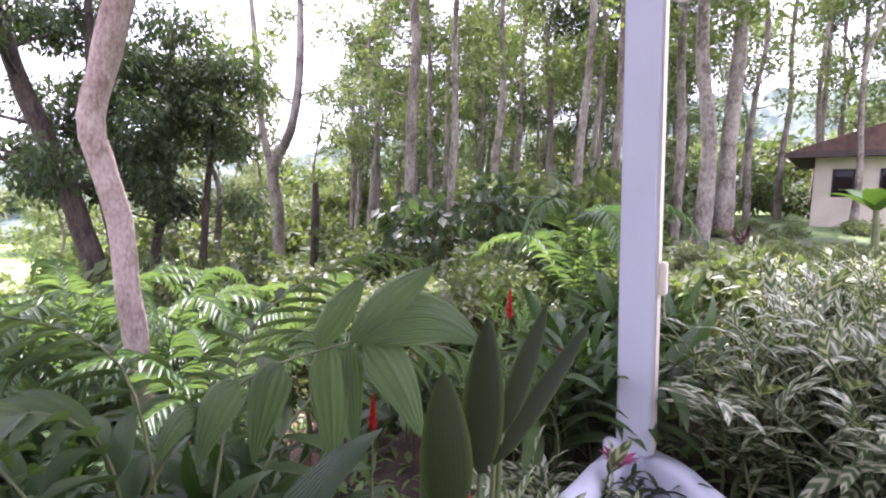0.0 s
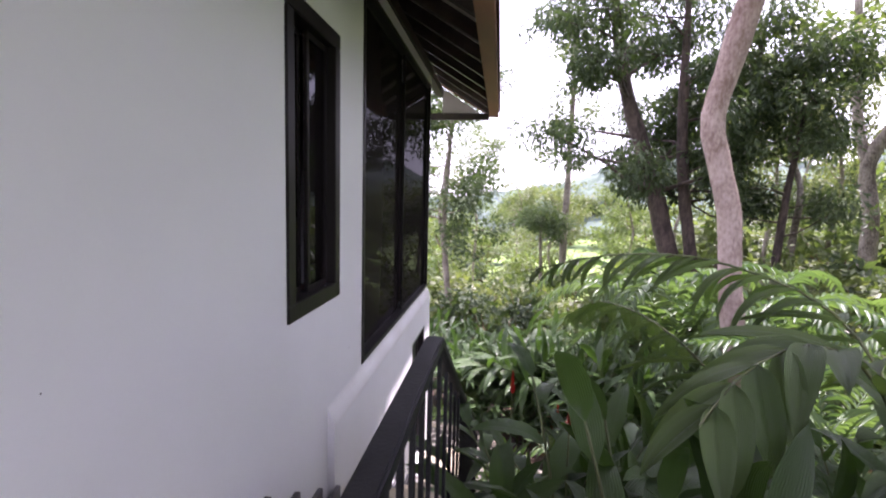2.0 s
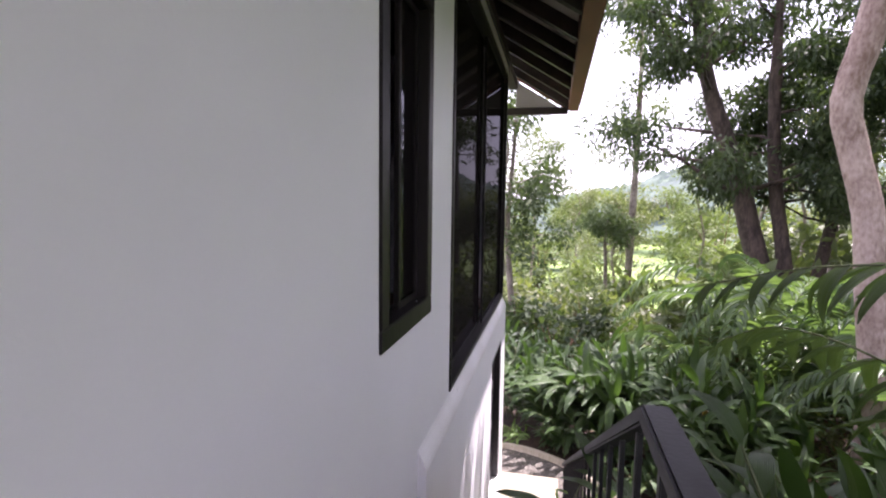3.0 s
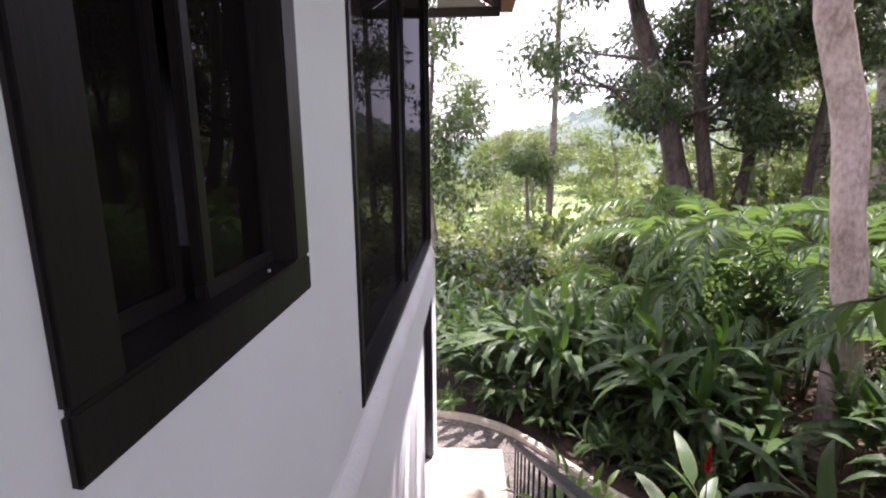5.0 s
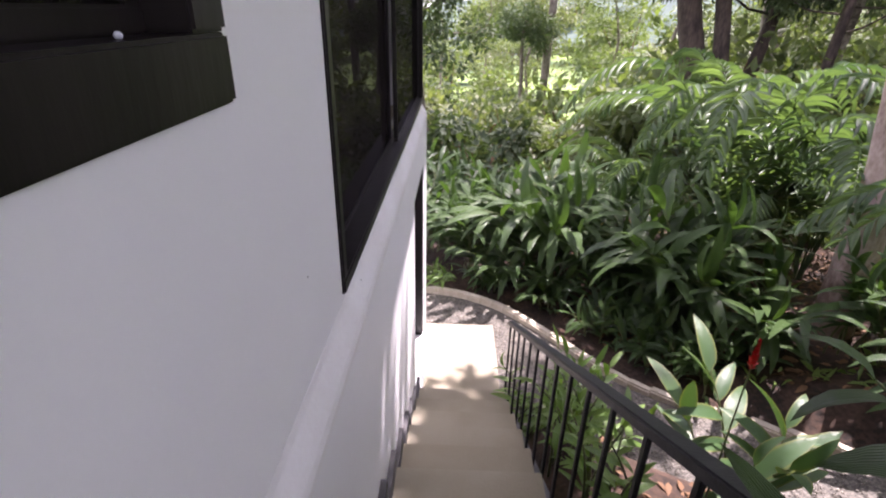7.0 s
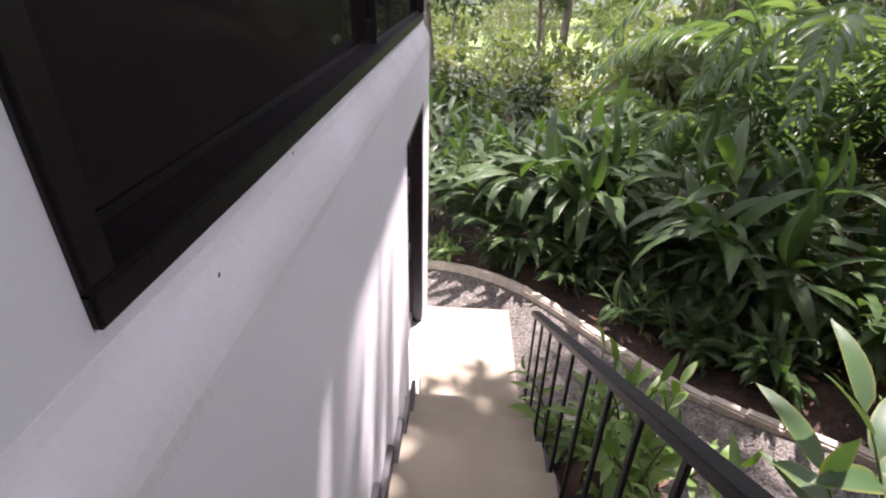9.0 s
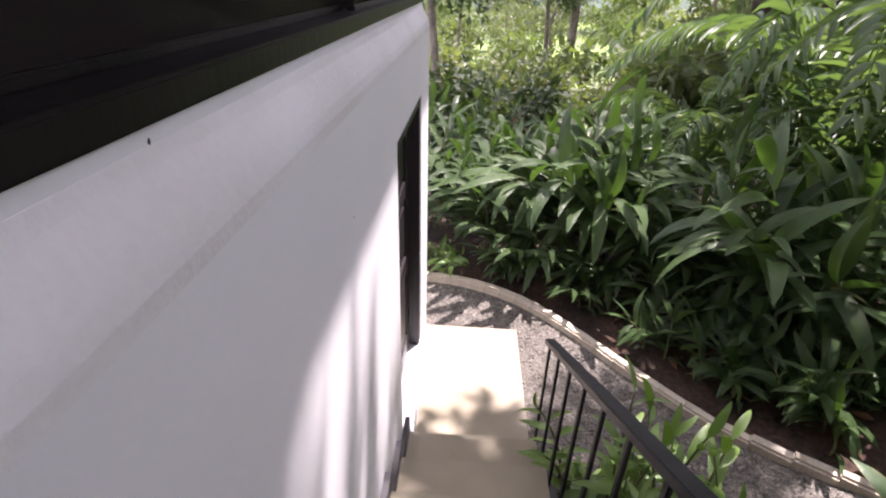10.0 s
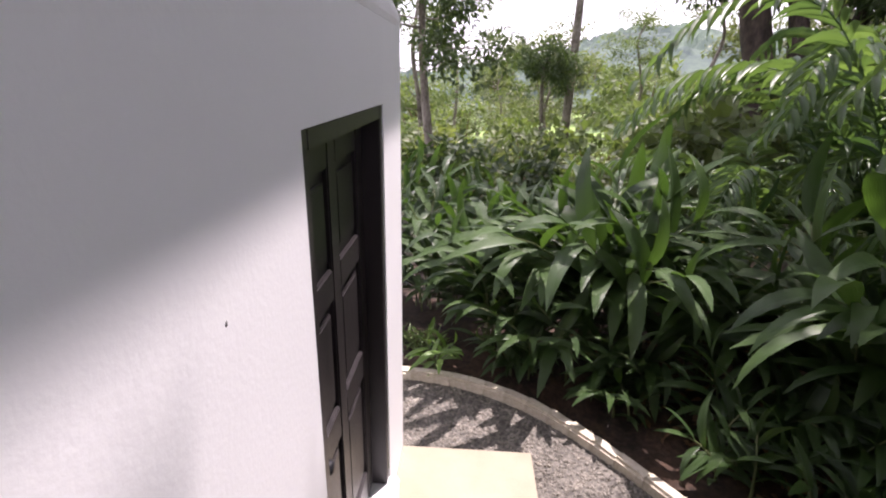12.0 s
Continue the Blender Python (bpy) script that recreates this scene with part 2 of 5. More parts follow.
# ---- ground ----
FLOOR = 2.86
NOSE_X, NOSE_Z, RUN, RISE = -5.68, 0.26, 0.365, 0.20
SLOPE = [(-400, -9), (-100, -9), (-60, -7.5), (-30, -3.4), (-17, -1.2), (-9, -0.1), (-6.6, -0.02), (-3.5, 0.9), (-1, 2.1), (0.5, 2.45), (400, 2.45)]
RIDGE = [(-180, 20), (-60, 2), (-20, -4), (-4, 0), (3, 7), (10, 16), (16, 24), (24, 20), (32, 22), (40, 36), (60, 48), (80, 60), (120, 60), (180, 20)]
PATH_LINE = [(-7.62, -0.6), (-7.56, 0.15), (-7.3, 0.72), (-6.8, 1.16), (-6.2, 1.58), (-5.68, 2.08), (-5.2, 2.8), (-4.4, 3.9), (-3.2, 5.3)]
PATH_Z = [-0.08, -0.07, -0.07, -0.06, -0.05, -0.02, 0.05, 0.3, 0.8]


def path_near(x, y):
    """The distance to the middle of the gravel path and its height there."""
    best = (1e9, 0.0)
    for i in range(len(PATH_LINE) - 1):
        (ax, ay), (bx, by) = PATH_LINE[i], PATH_LINE[i + 1]
        s = max(0, min(1, ((x - ax) * (bx - ax) + (y - ay) * (by - ay)) / ((bx - ax) ** 2 + (by - ay) ** 2)))
        d = math.hypot(x - ax - s * (bx - ax), y - ay - s * (by - ay))
        if d < best[0]:
            best = (d, PATH_Z[i] + s * (PATH_Z[i + 1] - PATH_Z[i]))
    return best


def smooth01(a, b, x):
    t = max(0.0, min(1.0, (x - a) / (b - a)))
    return t * t * (3 - 2 * t)


def height(x, y):
    shift = x + 0.6 * max(0.0, min(y, 60) - 3)
    z = piecewise(shift, SLOPE) + 0.055 * max(0.0, min(y, 80) - 3)
    r = math.hypot(x, y)
    if r > 60:
        az = math.degrees(math.atan2(y, -x))
        top = piecewise(az, RIDGE) + 5 * noise.noise((x / 60, y / 60, 3.1))
        z = z + (top - z) * smooth01(110, 300, r)
    if r < 60:
        z += 0.10 * noise.noise((x * 0.5, y * 0.5, 0.2)) + 0.03 * noise.noise((x * 2.1, y * 2.1, 0.7))
    if r < 14:
        d, pz = path_near(x, y)
        z = pz - 0.05 + (z - pz + 0.05) * smooth01(0.48, 1.1, d)
        if y < 1.3 and -8 < x < 5:
            under = min(FLOOR, max(0.0, NOSE_Z + (x - NOSE_X) / RUN * RISE)) - 0.5
            z = min(z, under + (z - under) * smooth01(1.0, 1.3, y))
        if y < 0.05 and x > -7.3:
            z = min(z, -0.3)
    return z


def ground_mesh():
    def axis(lo, hi):
        out, v = [0.0], 0.0
        while v < hi:
            v += 0.22 if v < 9 else 0.22 * 1.12 ** ((v - 9) / 1.6) if v < 60 else 14
            out.append(v)
        v = 0.0
        while v > lo:
            a = -v
            v -= 0.22 if a < 10 else 0.22 * 1.12 ** ((a - 10) / 1.6) if a < 60 else 14
            out.append(v)
        return sorted(out)
    xs, ys = axis(-620, 420), axis(-420, 620)
    verts = [(x, y, height(x, y)) for y in ys for x in xs]
    w = len(xs)
    faces = [(j * w + i, j * w + i + 1, (j + 1) * w + i + 1, (j + 1) * w + i) for j in range(len(ys) - 1) for i in range(w - 1)]
    return verts, faces


def ground_material():
    m = material("garden_ground", (0.014, 0.009, 0.006), (0.07, 0.040, 0.025), 2.5, 0.95, bump=0.9, bump_scale=22, fine=0.7)
    n, l = m.node_tree.nodes, m.node_tree.links
    bsdf = n["Principled BSDF"]
    old = bsdf.inputs["Base Color"].links[0].from_socket
    tc = n.new("ShaderNodeTexCoord")
    no = n.new("ShaderNodeTexNoise")
    no.inputs["Scale"].default_value, no.inputs["Detail"].default_value = 0.09, 6
    l.new(tc.outputs["Object"], no.inputs[0])
    far = n.new("ShaderNodeMix")
    far.data_type = "RGBA"
    far.inputs["A"].default_value, far.inputs["B"].default_value = (0.045, 0.085, 0.03, 1), (0.20, 0.30, 0.075, 1)
    rr = n.new("ShaderNodeMapRange")
    rr.inputs["From Min"].default_value, rr.inputs["From Max"].default_value = 0.4, 0.6
    l.new(no.outputs[0], rr.inputs[0])
    l.new(rr.outputs[0], far.inputs["Factor"])
    ln = n.new("ShaderNodeVectorMath")
    ln.operation = "LENGTH"
    l.new(tc.outputs["Object"], ln.inputs[0])
    edge = n.new("ShaderNodeMapRange")
    edge.inputs["From Min"].default_value, edge.inputs["From Max"].default_value = 12, 30
    l.new(ln.outputs["Value"], edge.inputs[0])
    both = n.new("ShaderNodeMix")
    both.data_type = "RGBA"
    l.new(edge.outputs[0], both.inputs["Factor"])
    l.new(old, both.inputs["A"])
    l.new(far.outputs["Result"], both.inputs["B"])
    l.new(both.outputs["Result"], bsdf.inputs["Base Color"])
    return m


GROUND = ground_material()
ground = part("ground", ground_mesh(), GROUND, smooth=True)
tagged(ground, "leaf-strewn garden soil falling away to a green valley", "ground", kind="structure")

# ---- distant wooded hills ----


def hill_mesh():
    verts, faces = [], []
    azs = np.arange(-30, 125, 0.3)
    rs = [130 + 4.2 * k for k in range(62)]
    for az in azs:
        c, s = math.cos(radians(az)), math.sin(radians(az))
        for r in rs:
            x, y = -r * c, r * s
            wood = noise.noise((x / 28, y / 28, 9.0))
            crowns = abs(noise.noise((x / 4.5, y / 4.5, 2.0))) * 5.5 + 2.5 * noise.noise((x / 11, y / 11, 5.0))
            verts.append((x, y, height(x, y) + 0.5 + (crowns if wood > -0.12 else 0.4) * smooth01(130, 175, r) - 1.2 * (1 - smooth01(130, 150, r))))
    n = len(rs)
    for i in range(len(azs) - 1):
        for k in range(n - 1):
            faces.append((i * n + k, (i + 1) * n + k, (i + 1) * n + k + 1, i * n + k + 1))
    return verts, faces


# air haze is put in as a blue-green tint and faint blue glow
HILL = material("wooded_hill_haze_glow", (0.018, 0.034, 0.028), (0.065, 0.10, 0.055), 0.05, 0.95, bump=0.0, bump_scale=0.5, fine=0.5)
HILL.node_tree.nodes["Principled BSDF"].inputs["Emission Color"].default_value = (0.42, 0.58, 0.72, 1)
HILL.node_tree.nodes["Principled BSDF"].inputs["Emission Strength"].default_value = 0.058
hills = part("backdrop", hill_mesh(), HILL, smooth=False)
tagged(hills, "blue-green wooded hills across the valley, haze put in as glow", "hills", kind="structure")

# ---- house ----
CORNER = -7.19
WALL_TOP = 6.32


def wall_with_openings(x0, x1, z0, z1, y0, y1, holes):
    """A wall along x as one mesh, with rectangular openings (x0, x1, z0, z1) right through it."""
    xs = sorted({x0, x1, *[h[0] for h in holes], *[h[1] for h in holes]})
    zs = sorted({z0, z1, *[h[2] for h in holes], *[h[3] for h in holes]})
    bm = bmesh.new()
    for i in range(len(xs) - 1):
        for k in range(len(zs) - 1):
            cx, cz = (xs[i] + xs[i + 1]) / 2, (zs[k] + zs[k + 1]) / 2
            if not any(h[0] < cx < h[1] and h[2] < cz < h[3] for h in holes):
                box(xs[i], xs[i + 1], y0, y1, zs[k], zs[k + 1], bm=bm)
    bmesh.ops.remove_doubles(bm, verts=bm.verts, dist=0.0005)
    seen = {}
    for f in list(bm.faces):
        seen.setdefault(tuple(round(c, 3) for c in f.calc_center_median()), []).append(f)
    bmesh.ops.delete(bm, geom=[f for fs in seen.values() if len(fs) > 1 for f in fs], context="FACES_ONLY")
    bmesh.ops.recalc_face_normals(bm, faces=bm.faces)
    return bm


WIN = (-2.61, -1.71, 3.54, 5.385)
PAN = (-7.15, -3.243, 2.79, 6.02)
DOOR = (-6.675, -5.59, 0.225, 2.265)
wall_upper = part("wall_north", wall_with_openings(CORNER, 4.5, 2.6, WALL_TOP, -0.2, 0.0, [(WIN[0] + 0.05, WIN[1] - 0.05, WIN[2] + 0.05, WIN[3] - 0.05), PAN]), PLASTER)
tagged(wall_upper, "white plastered upper wall of the house", "wall", kind="structure")
wall_lower = part("wall_foundation", wall_with_openings(CORNER - 0.012, -2.385, -0.4, 2.612, -0.28, 0.05, [DOOR]), PLASTER)
tagged(wall_lower, "white plastered lower wall beside the stairs", "wall", kind="structure")
ledge = part("ledge", prism([(0.051, 2.61), (0.0525, 2.64), (0.047, 2.668), (0.036, 2.695), (0.02, 2.722), (0.008, 2.742), (0.001, 2.765), (-0.02, 2.765), (-0.02, 2.61)], "x", CORNER - 0.014, -2.383), LEDGE)
tagged(ledge, "sloping weathered plaster ledge under the big window", "ledge", kind="structure")
plinth = part("wall_base", box(-2.38, 4.5, -0.2, -0.002, -0.4, 2.598), PLASTER)
tagged(plinth, "white plastered base wall beside the stairs", "wall", kind="structure")
for nm, b in (("wall_west", (CORNER, CORNER + 0.2, -6.0, -0.29, -0.4, 7.6)), ("wall_south", (CORNER, 4.5, -6.2, -6.0, -0.4, 7.6)), ("wall_east", (4.5, 4.7, -6.2, 0.0, -0.4, 7.6))):
    tagged(part(nm, box(*b), PLASTER), "white plastered outer wall of the house", "wall", kind="structure")
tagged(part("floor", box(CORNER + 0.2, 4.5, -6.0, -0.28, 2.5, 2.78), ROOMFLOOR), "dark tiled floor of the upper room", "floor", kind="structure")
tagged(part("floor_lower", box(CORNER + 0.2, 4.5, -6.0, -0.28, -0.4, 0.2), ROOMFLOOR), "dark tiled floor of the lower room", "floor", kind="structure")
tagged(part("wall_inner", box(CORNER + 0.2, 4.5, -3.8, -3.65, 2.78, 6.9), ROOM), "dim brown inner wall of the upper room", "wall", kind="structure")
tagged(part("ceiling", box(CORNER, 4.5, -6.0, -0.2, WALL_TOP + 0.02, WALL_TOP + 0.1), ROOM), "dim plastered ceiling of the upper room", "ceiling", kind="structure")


def window(name, rect, frame_w, proud, mullions, label, inset=0.05, s=0.045, glass=None):
    x0, x1, z0, z1 = rect
    w = empty(name, label=label, category="window", kind="structure")
    bars = ((x0, x1, z0, z0 + frame_w), (x0, x1, z1 - frame_w, z1), (x0, x0 + frame_w, z0 + frame_w + 0.001, z1 - frame_w - 0.001), (x1 - frame_w, x1, z0 + frame_w + 0.001, z1 - frame_w - 0.001))
    for b in bars:
        part("window_frame", box(b[0], b[1], -0.12, proud, b[2], b[3], 0.006), BLACK, w)
    edges = [x0 + frame_w, *mullions, x1 - frame_w]
    for i in range(len(edges) - 1):
        a, b, dy = edges[i], edges[i + 1], -inset - 0.045 * (i % 2)
        for q in ((a, b, z0 + frame_w, z0 + frame_w + s), (a, b, z1 - frame_w - s, z1 - frame_w), (a, a + s, z0 + frame_w + s, z1 - frame_w - s), (b - s, b, z0 + frame_w + s, z1 - frame_w - s)):
            part("sash", box(q[0], q[1], dy - 0.03, dy, q[2], q[3], 0.004), BLACK, w)
        pane = part("pane", box(a + s - 0.004, b - s + 0.004, dy - 0.018, dy - 0.012, z0 + frame_w + s - 0.004, z1 - frame_w - s + 0.004), glass or GLASS, w, "dark reflecting glass")
        pane.visible_shadow = False
    return w


window("window_1", WIN, 0.105, 0.014, [-2.15], "black-framed sliding window in the white wall", s=0.036)
window("window_2", PAN, 0.05, 0.012, [-5.22], "tall black-framed picture window up to the eaves", inset=0.03, s=0.018, glass=FILMED)


catch = bmesh.new()
bmesh.ops.create_uvsphere(catch, u_segments=10, v_segments=6, radius=0.006, matrix=Matrix.Diagonal((1.3, 0.7, 0.8, 1)))
catch = part("window_catch", catch, POSTPAINT, smooth=True)
catch.location = (-2.39, -0.02, 3.649)
tagged(catch, "small white catch on the black window frame", "catch", kind="structure")

# small chips and specks in the plaster
for sx, sy, sz, sr in ((-3.47, 0.02, 2.722, 0.007), (-4.25, 0.036, 2.69, 0.006), (-3.91, 0.0, 2.77, 0.006), (-2.9, 0.0, 3.05, 0.005), (-5.155, 0.05, 1.995, 0.007), (-0.35, 0.0, 4.9, 0.006), (-0.2, 0.0, 3.75, 0.005), (-4.7, 0.05, 2.3, 0.005)):
    chip = bmesh.new()
    bmesh.ops.create_icosphere(chip, subdivisions=2, radius=sr * 0.55, matrix=Matrix.Diagonal((1.0, 0.35, 1.4, 1)))
    for v in chip.verts:
        v.co *= 1 + 0.5 * noise.noise(v.co * 200)
    ob = part("plaster_chip", chip, SKIRT)
    ob.location = (sx, sy, sz)
    tagged(ob, "tiny dark chip in the white plaster", "chip", "plaster chips", "structure")


# curtains behind the picture window
def curtain(x0, x1, y, z0, z1):
    n = 40
    verts, faces = [], []
    for i in range(n + 1):
        x = x0 + (x1 - x0) * i / n
        for z in (z0, z1):
            verts.append((x, y + 0.035 * math.sin(i * 1.7) + 0.012 * math.sin(i * 4.1), z))
    for i in range(n):
        faces.append((2 * i, 2 * i + 2, 2 * i + 3, 2 * i + 1))
    ob = part("curtain", (verts, faces), CURTAIN, smooth=True)
    md = ob.modifiers.new("thickness", "SOLIDIFY")
    md.thickness = 0.006
    return tagged(ob, "dark brown curtain hanging inside the picture window", "curtain", "curtains")


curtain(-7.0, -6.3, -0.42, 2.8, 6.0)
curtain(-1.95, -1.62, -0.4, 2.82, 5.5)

# door
door = empty("door_1", label="dark panelled wooden door set deep in the white wall", category="door", kind="structure")
dx0, dx1, dz0, dz1 = DOOR
for b in ((dx0, dx0 + 0.06, dz0, dz1), (dx1 - 0.06, dx1, dz0, dz1), (dx0 + 0.061, dx1 - 0.061, dz1 - 0.06, dz1)):
    part("jamb", box(b[0] + 0.001, b[1] - 0.001, -0.275, 0.044, b[2] + 0.001, b[3] - 0.001, 0.004), DOORWOOD, door)
lx0, lx1 = dx0 + 0.065, dx1 - 0.065
leaf = part("leaf", box(lx0, lx1, -0.165, -0.135, dz0 + 0.01, dz1 - 0.065), DOORWOOD, door)
mid = (lx0 + lx1) / 2
for xa, xb in ((lx0, lx0 + 0.11), (lx1 - 0.11, lx1), (mid - 0.05, mid + 0.05)):
    part("stile", box(xa, xb, -0.134, -0.112, dz0 + 0.01, dz1 - 0.065, 0.006), DOORWOOD, leaf)
for za, zb in ((dz0 + 0.01, dz0 + 0.2), (dz0 + 0.78, dz0 + 0.92), (dz0 + 1.38, dz0 + 1.5), (dz1 - 0.18, dz1 - 0.066)):
    for xa, xb in ((lx0 + 0.111, mid - 0.051), (mid + 0.051, lx1 - 0.111)):
        part("cross_rail", box(xa, xb, -0.134, -0.113, za, zb, 0.006), DOORWOOD, leaf)
for za, zb in ((dz0 + 0.24, dz0 + 0.74), (dz0 + 0.96, dz0 + 1.34), (dz0 + 1.54, dz1 - 0.22)):
    for xa, xb in ((lx0 + 0.14, mid - 0.08), (mid + 0.08, lx1 - 0.14)):
        part("panel", box(xa, xb, -0.135, -0.12, za, zb, 0.012), DOORWOOD, leaf)
knob_v, knob_f = tube([(lx1 - 0.06, -0.112, dz0 + 0.95), (lx1 - 0.06, -0.07, dz0 + 0.95), (lx1 - 0.06, -0.055, dz0 + 0.95), (lx1 - 0.06, -0.04, dz0 + 0.95)], [0.012, 0.014, 0.028, 0.018], 12)
part("door_handle", (knob_v, knob_f), RAILIRON, leaf, "dark metal knob", True)
leaf.location.y = 0.075
sill = part("sill", box(dx0 - 0.02, dx1 + 0.10, -0.12, 0.10, -0.1, dz0 - 0.003, 0.012), PLASTER)
tagged(sill, "white plastered door sill above the landing", "sill", kind="structure")

# roof
EAVE_Y, EAVE_Z, VERGE, PITCH = 0.90, 5.86, -8.85, 0.62


def roof_z(y):
    return EAVE_Z + (EAVE_Y - y) * PITCH


roof = empty("roof", label="pitched roof with red-brown fascia over dark rafters", category="roof", kind="structure")
ridge_y = -3.1
part("covering", prism([(EAVE_Y + 0.2, roof_z(EAVE_Y) + 0.03), (EAVE_Y + 0.2, roof_z(EAVE_Y) + 0.13), (ridge_y, roof_z(ridge_y) + 0.25), (-7.2, roof_z(ridge_y) - 2.3), (-7.2, roof_z(ridge_y) - 2.36), (ridge_y, roof_z(ridge_y) + 0.19)], "x", VERGE - 0.05, 5.2), ROOFTILE, roof)
part("soffit", prism([(EAVE_Y - 0.01, roof_z(EAVE_Y) + 0.125), (EAVE_Y - 0.01, roof_z(EAVE_Y) + 0.15), (ridge_y, roof_z(ridge_y) + 0.18), (ridge_y, roof_z(ridge_y) + 0.155)], "x", VERGE + 0.02, 5.1), SOFFIT, roof, "cream painted boards")
part("fascia", box(VERGE - 0.04, 5.2, EAVE_Y, EAVE_Y + 0.17, EAVE_Z - 0.07, EAVE_Z + 0.16, 0.006), FASCIA, roof, "red-brown painted board")
part("fascia", prism([(EAVE_Y, EAVE_Z - 0.06), (EAVE_Y, EAVE_Z + 0.16), (ridge_y, roof_z(ridge_y) + 0.16), (ridge_y, roof_z(ridge_y) - 0.06)], "x", VERGE - 0.04, VERGE - 0.005), FASCIA, roof, "red-brown painted board")
rx = VERGE + 0.08
while rx < 5.0:
    part("rafter", prism([(EAVE_Y - 0.005, roof_z(EAVE_Y) - 0.04), (EAVE_Y - 0.005, roof_z(EAVE_Y) + 0.122), (-0.6, roof_z(-0.6) + 0.122), (-0.6, roof_z(-0.6) - 0.04)], "x", rx, rx + 0.09), RAFTER, roof)
    rx += 0.74
part("tie_beam", box(VERGE, VERGE + 0.09, -0.5, EAVE_Y - 0.01, EAVE_Z - 0.13, EAVE_Z - 0.01, 0.006), RAFTER, roof)
part("gable_board", prism([(0.0, EAVE_Z), (0.72, EAVE_Z), (0.0, EAVE_Z + 0.45)], "x", VERGE + 0.03, VERGE + 0.06), SOFFIT, roof, "cream painted triangle")
part("wall_plate", box(CORNER - 0.02, 4.5, -0.21, 0.03, WALL_TOP - 0.16, WALL_TOP - 0.02, 0.005), RAFTER, roof)
part("purlin", box(VERGE + 0.1, CORNER - 0.03, -0.12, 0.02, WALL_TOP - 0.16, WALL_TOP - 0.03, 0.005), RAFTER, roof)

# unseen plain roof over the terrace, added to shade the house wall
tagged(part("terrace_roof", prism([(0.9, 6.75), (0.9, 6.87), (4.2, 6.74), (4.2, 6.62)], "x", -0.25, 5.2), SOFFIT), "unseen plain boarded roof added over the terrace for shade", "roof", kind="structure")

# unseen beam, added to tie that roof to the white post
tagged(part("terrace_beam", box(0.02, 0.18, 4.15, 5.3, 6.64, 6.76, 0.01), RAFTER), "unseen dark beam added from the terrace roof to the post", "beam", kind="structure")

# ---- terrace, stairs, landing ----
terrace = part("terrace_floor", prism([(NOSE_X + 13 * RUN, 0.0), (4.5, 0.0), (4.5, 4.0), (1.3, 4.4), (0.75, 3.6), (0.7, 2.2), (0.45, 1.05), (NOSE_X + 13 * RUN, 1.05)], "z", 2.3, FLOOR), CONCRETE)
tagged(terrace, "cream concrete terrace floor at the top of the stairs", "floor", kind="structure")
stairs = empty("stairs", label="narrow cream concrete stairs down along the house", category="stairs", kind="structure")
for i in range(13):
    x = NOSE_X + i * RUN
    z = NOSE_Z + i * RISE
    bm = box(x, x + RUN + (0.02 if i < 12 else 0.0), 0.075, 0.93, z - 0.30, z, 0.008)
    part("step", bm, CONCRETE, stairs)
for i in range(13):
    x = NOSE_X + i * RUN
    z = NOSE_Z + i * RISE
    bm = prism([(x - 0.02, z - 0.19), (x - 0.02, z + 0.11), (x + RUN - 0.021, z + 0.11), (x + RUN - 0.021, z - 0.09)], "y", 0.052, 0.084)
    part("skirting", bm, SKIRT, stairs, "dark grey skirting")
stringer = part("stringer", prism([(NOSE_X - 0.02, -0.2), (NOSE_X - 0.02, 0.10), (NOSE_X + 13 * RUN, FLOOR - 0.18), (NOSE_X + 13 * RUN, FLOOR - 0.6)], "y", 0.932, 0.99), SKIRT, stairs, "dark painted side beam")
pad = part("landing", prism([(-7.19, -0.2), (-7.19, 0.0), (NOSE_X + 0.02, 0.06), (NOSE_X + 0.02, -0.2)], "y", 0.053, 0.915), CONCRETE)
tagged(pad, "cream concrete landing slab at the foot of the stairs", "landing", kind="structure")

# ---- railing ----
RAIL_Y = 0.955


def rail_z(x):
    return 0.99 + (x + 5.82) * (3.79 - 0.99) / (5.82 - 0.80) if x < -0.8 else 3.79


railing = tagged(empty("railing", (0, 0, 0)), "black painted metal stair railing with upright balusters", "railing")
bm = bmesh.new()
pts = [(-5.86, rail_z(-5.86)), (-0.8, 3.79), (0.45, 3.79)]
outline = [(p[0], p[1]) for p in pts] + [(p[0], p[1] - 0.045) for p in pts[::-1]]
prism(outline, "y", RAIL_Y - 0.032, RAIL_Y + 0.032, bm)
bmesh.ops.bevel(bm, geom=list(bm.edges), offset=0.006, segments=2, affect="EDGES")
part("handrail", bm, RAILIRON, railing)
bx = -5.83
while bx < 0.44:
    foot = FLOOR - 0.02 if bx > NOSE_X + 13 * RUN else max(-0.1, NOSE_Z + (bx - NOSE_X) / RUN * RISE - 0.3)
    part("baluster", box(bx - 0.014, bx + 0.014, RAIL_Y - 0.008, RAIL_Y + 0.008, foot, rail_z(bx) - 0.04, 0.003), RAILIRON, railing)
    bx += 0.27 if bx < -0.9 else 0.17

# ---- gravel path and kerb ----


def offset_line(points, d):
    out = []
    for i, p in enumerate(points):
        a, b = Vector(points[max(i - 1, 0)]), Vector(points[min(i + 1, len(points) - 1)])
        t = (b - a).normalized()
        out.append((p[0] - t.y * d, p[1] + t.x * d))
    return out


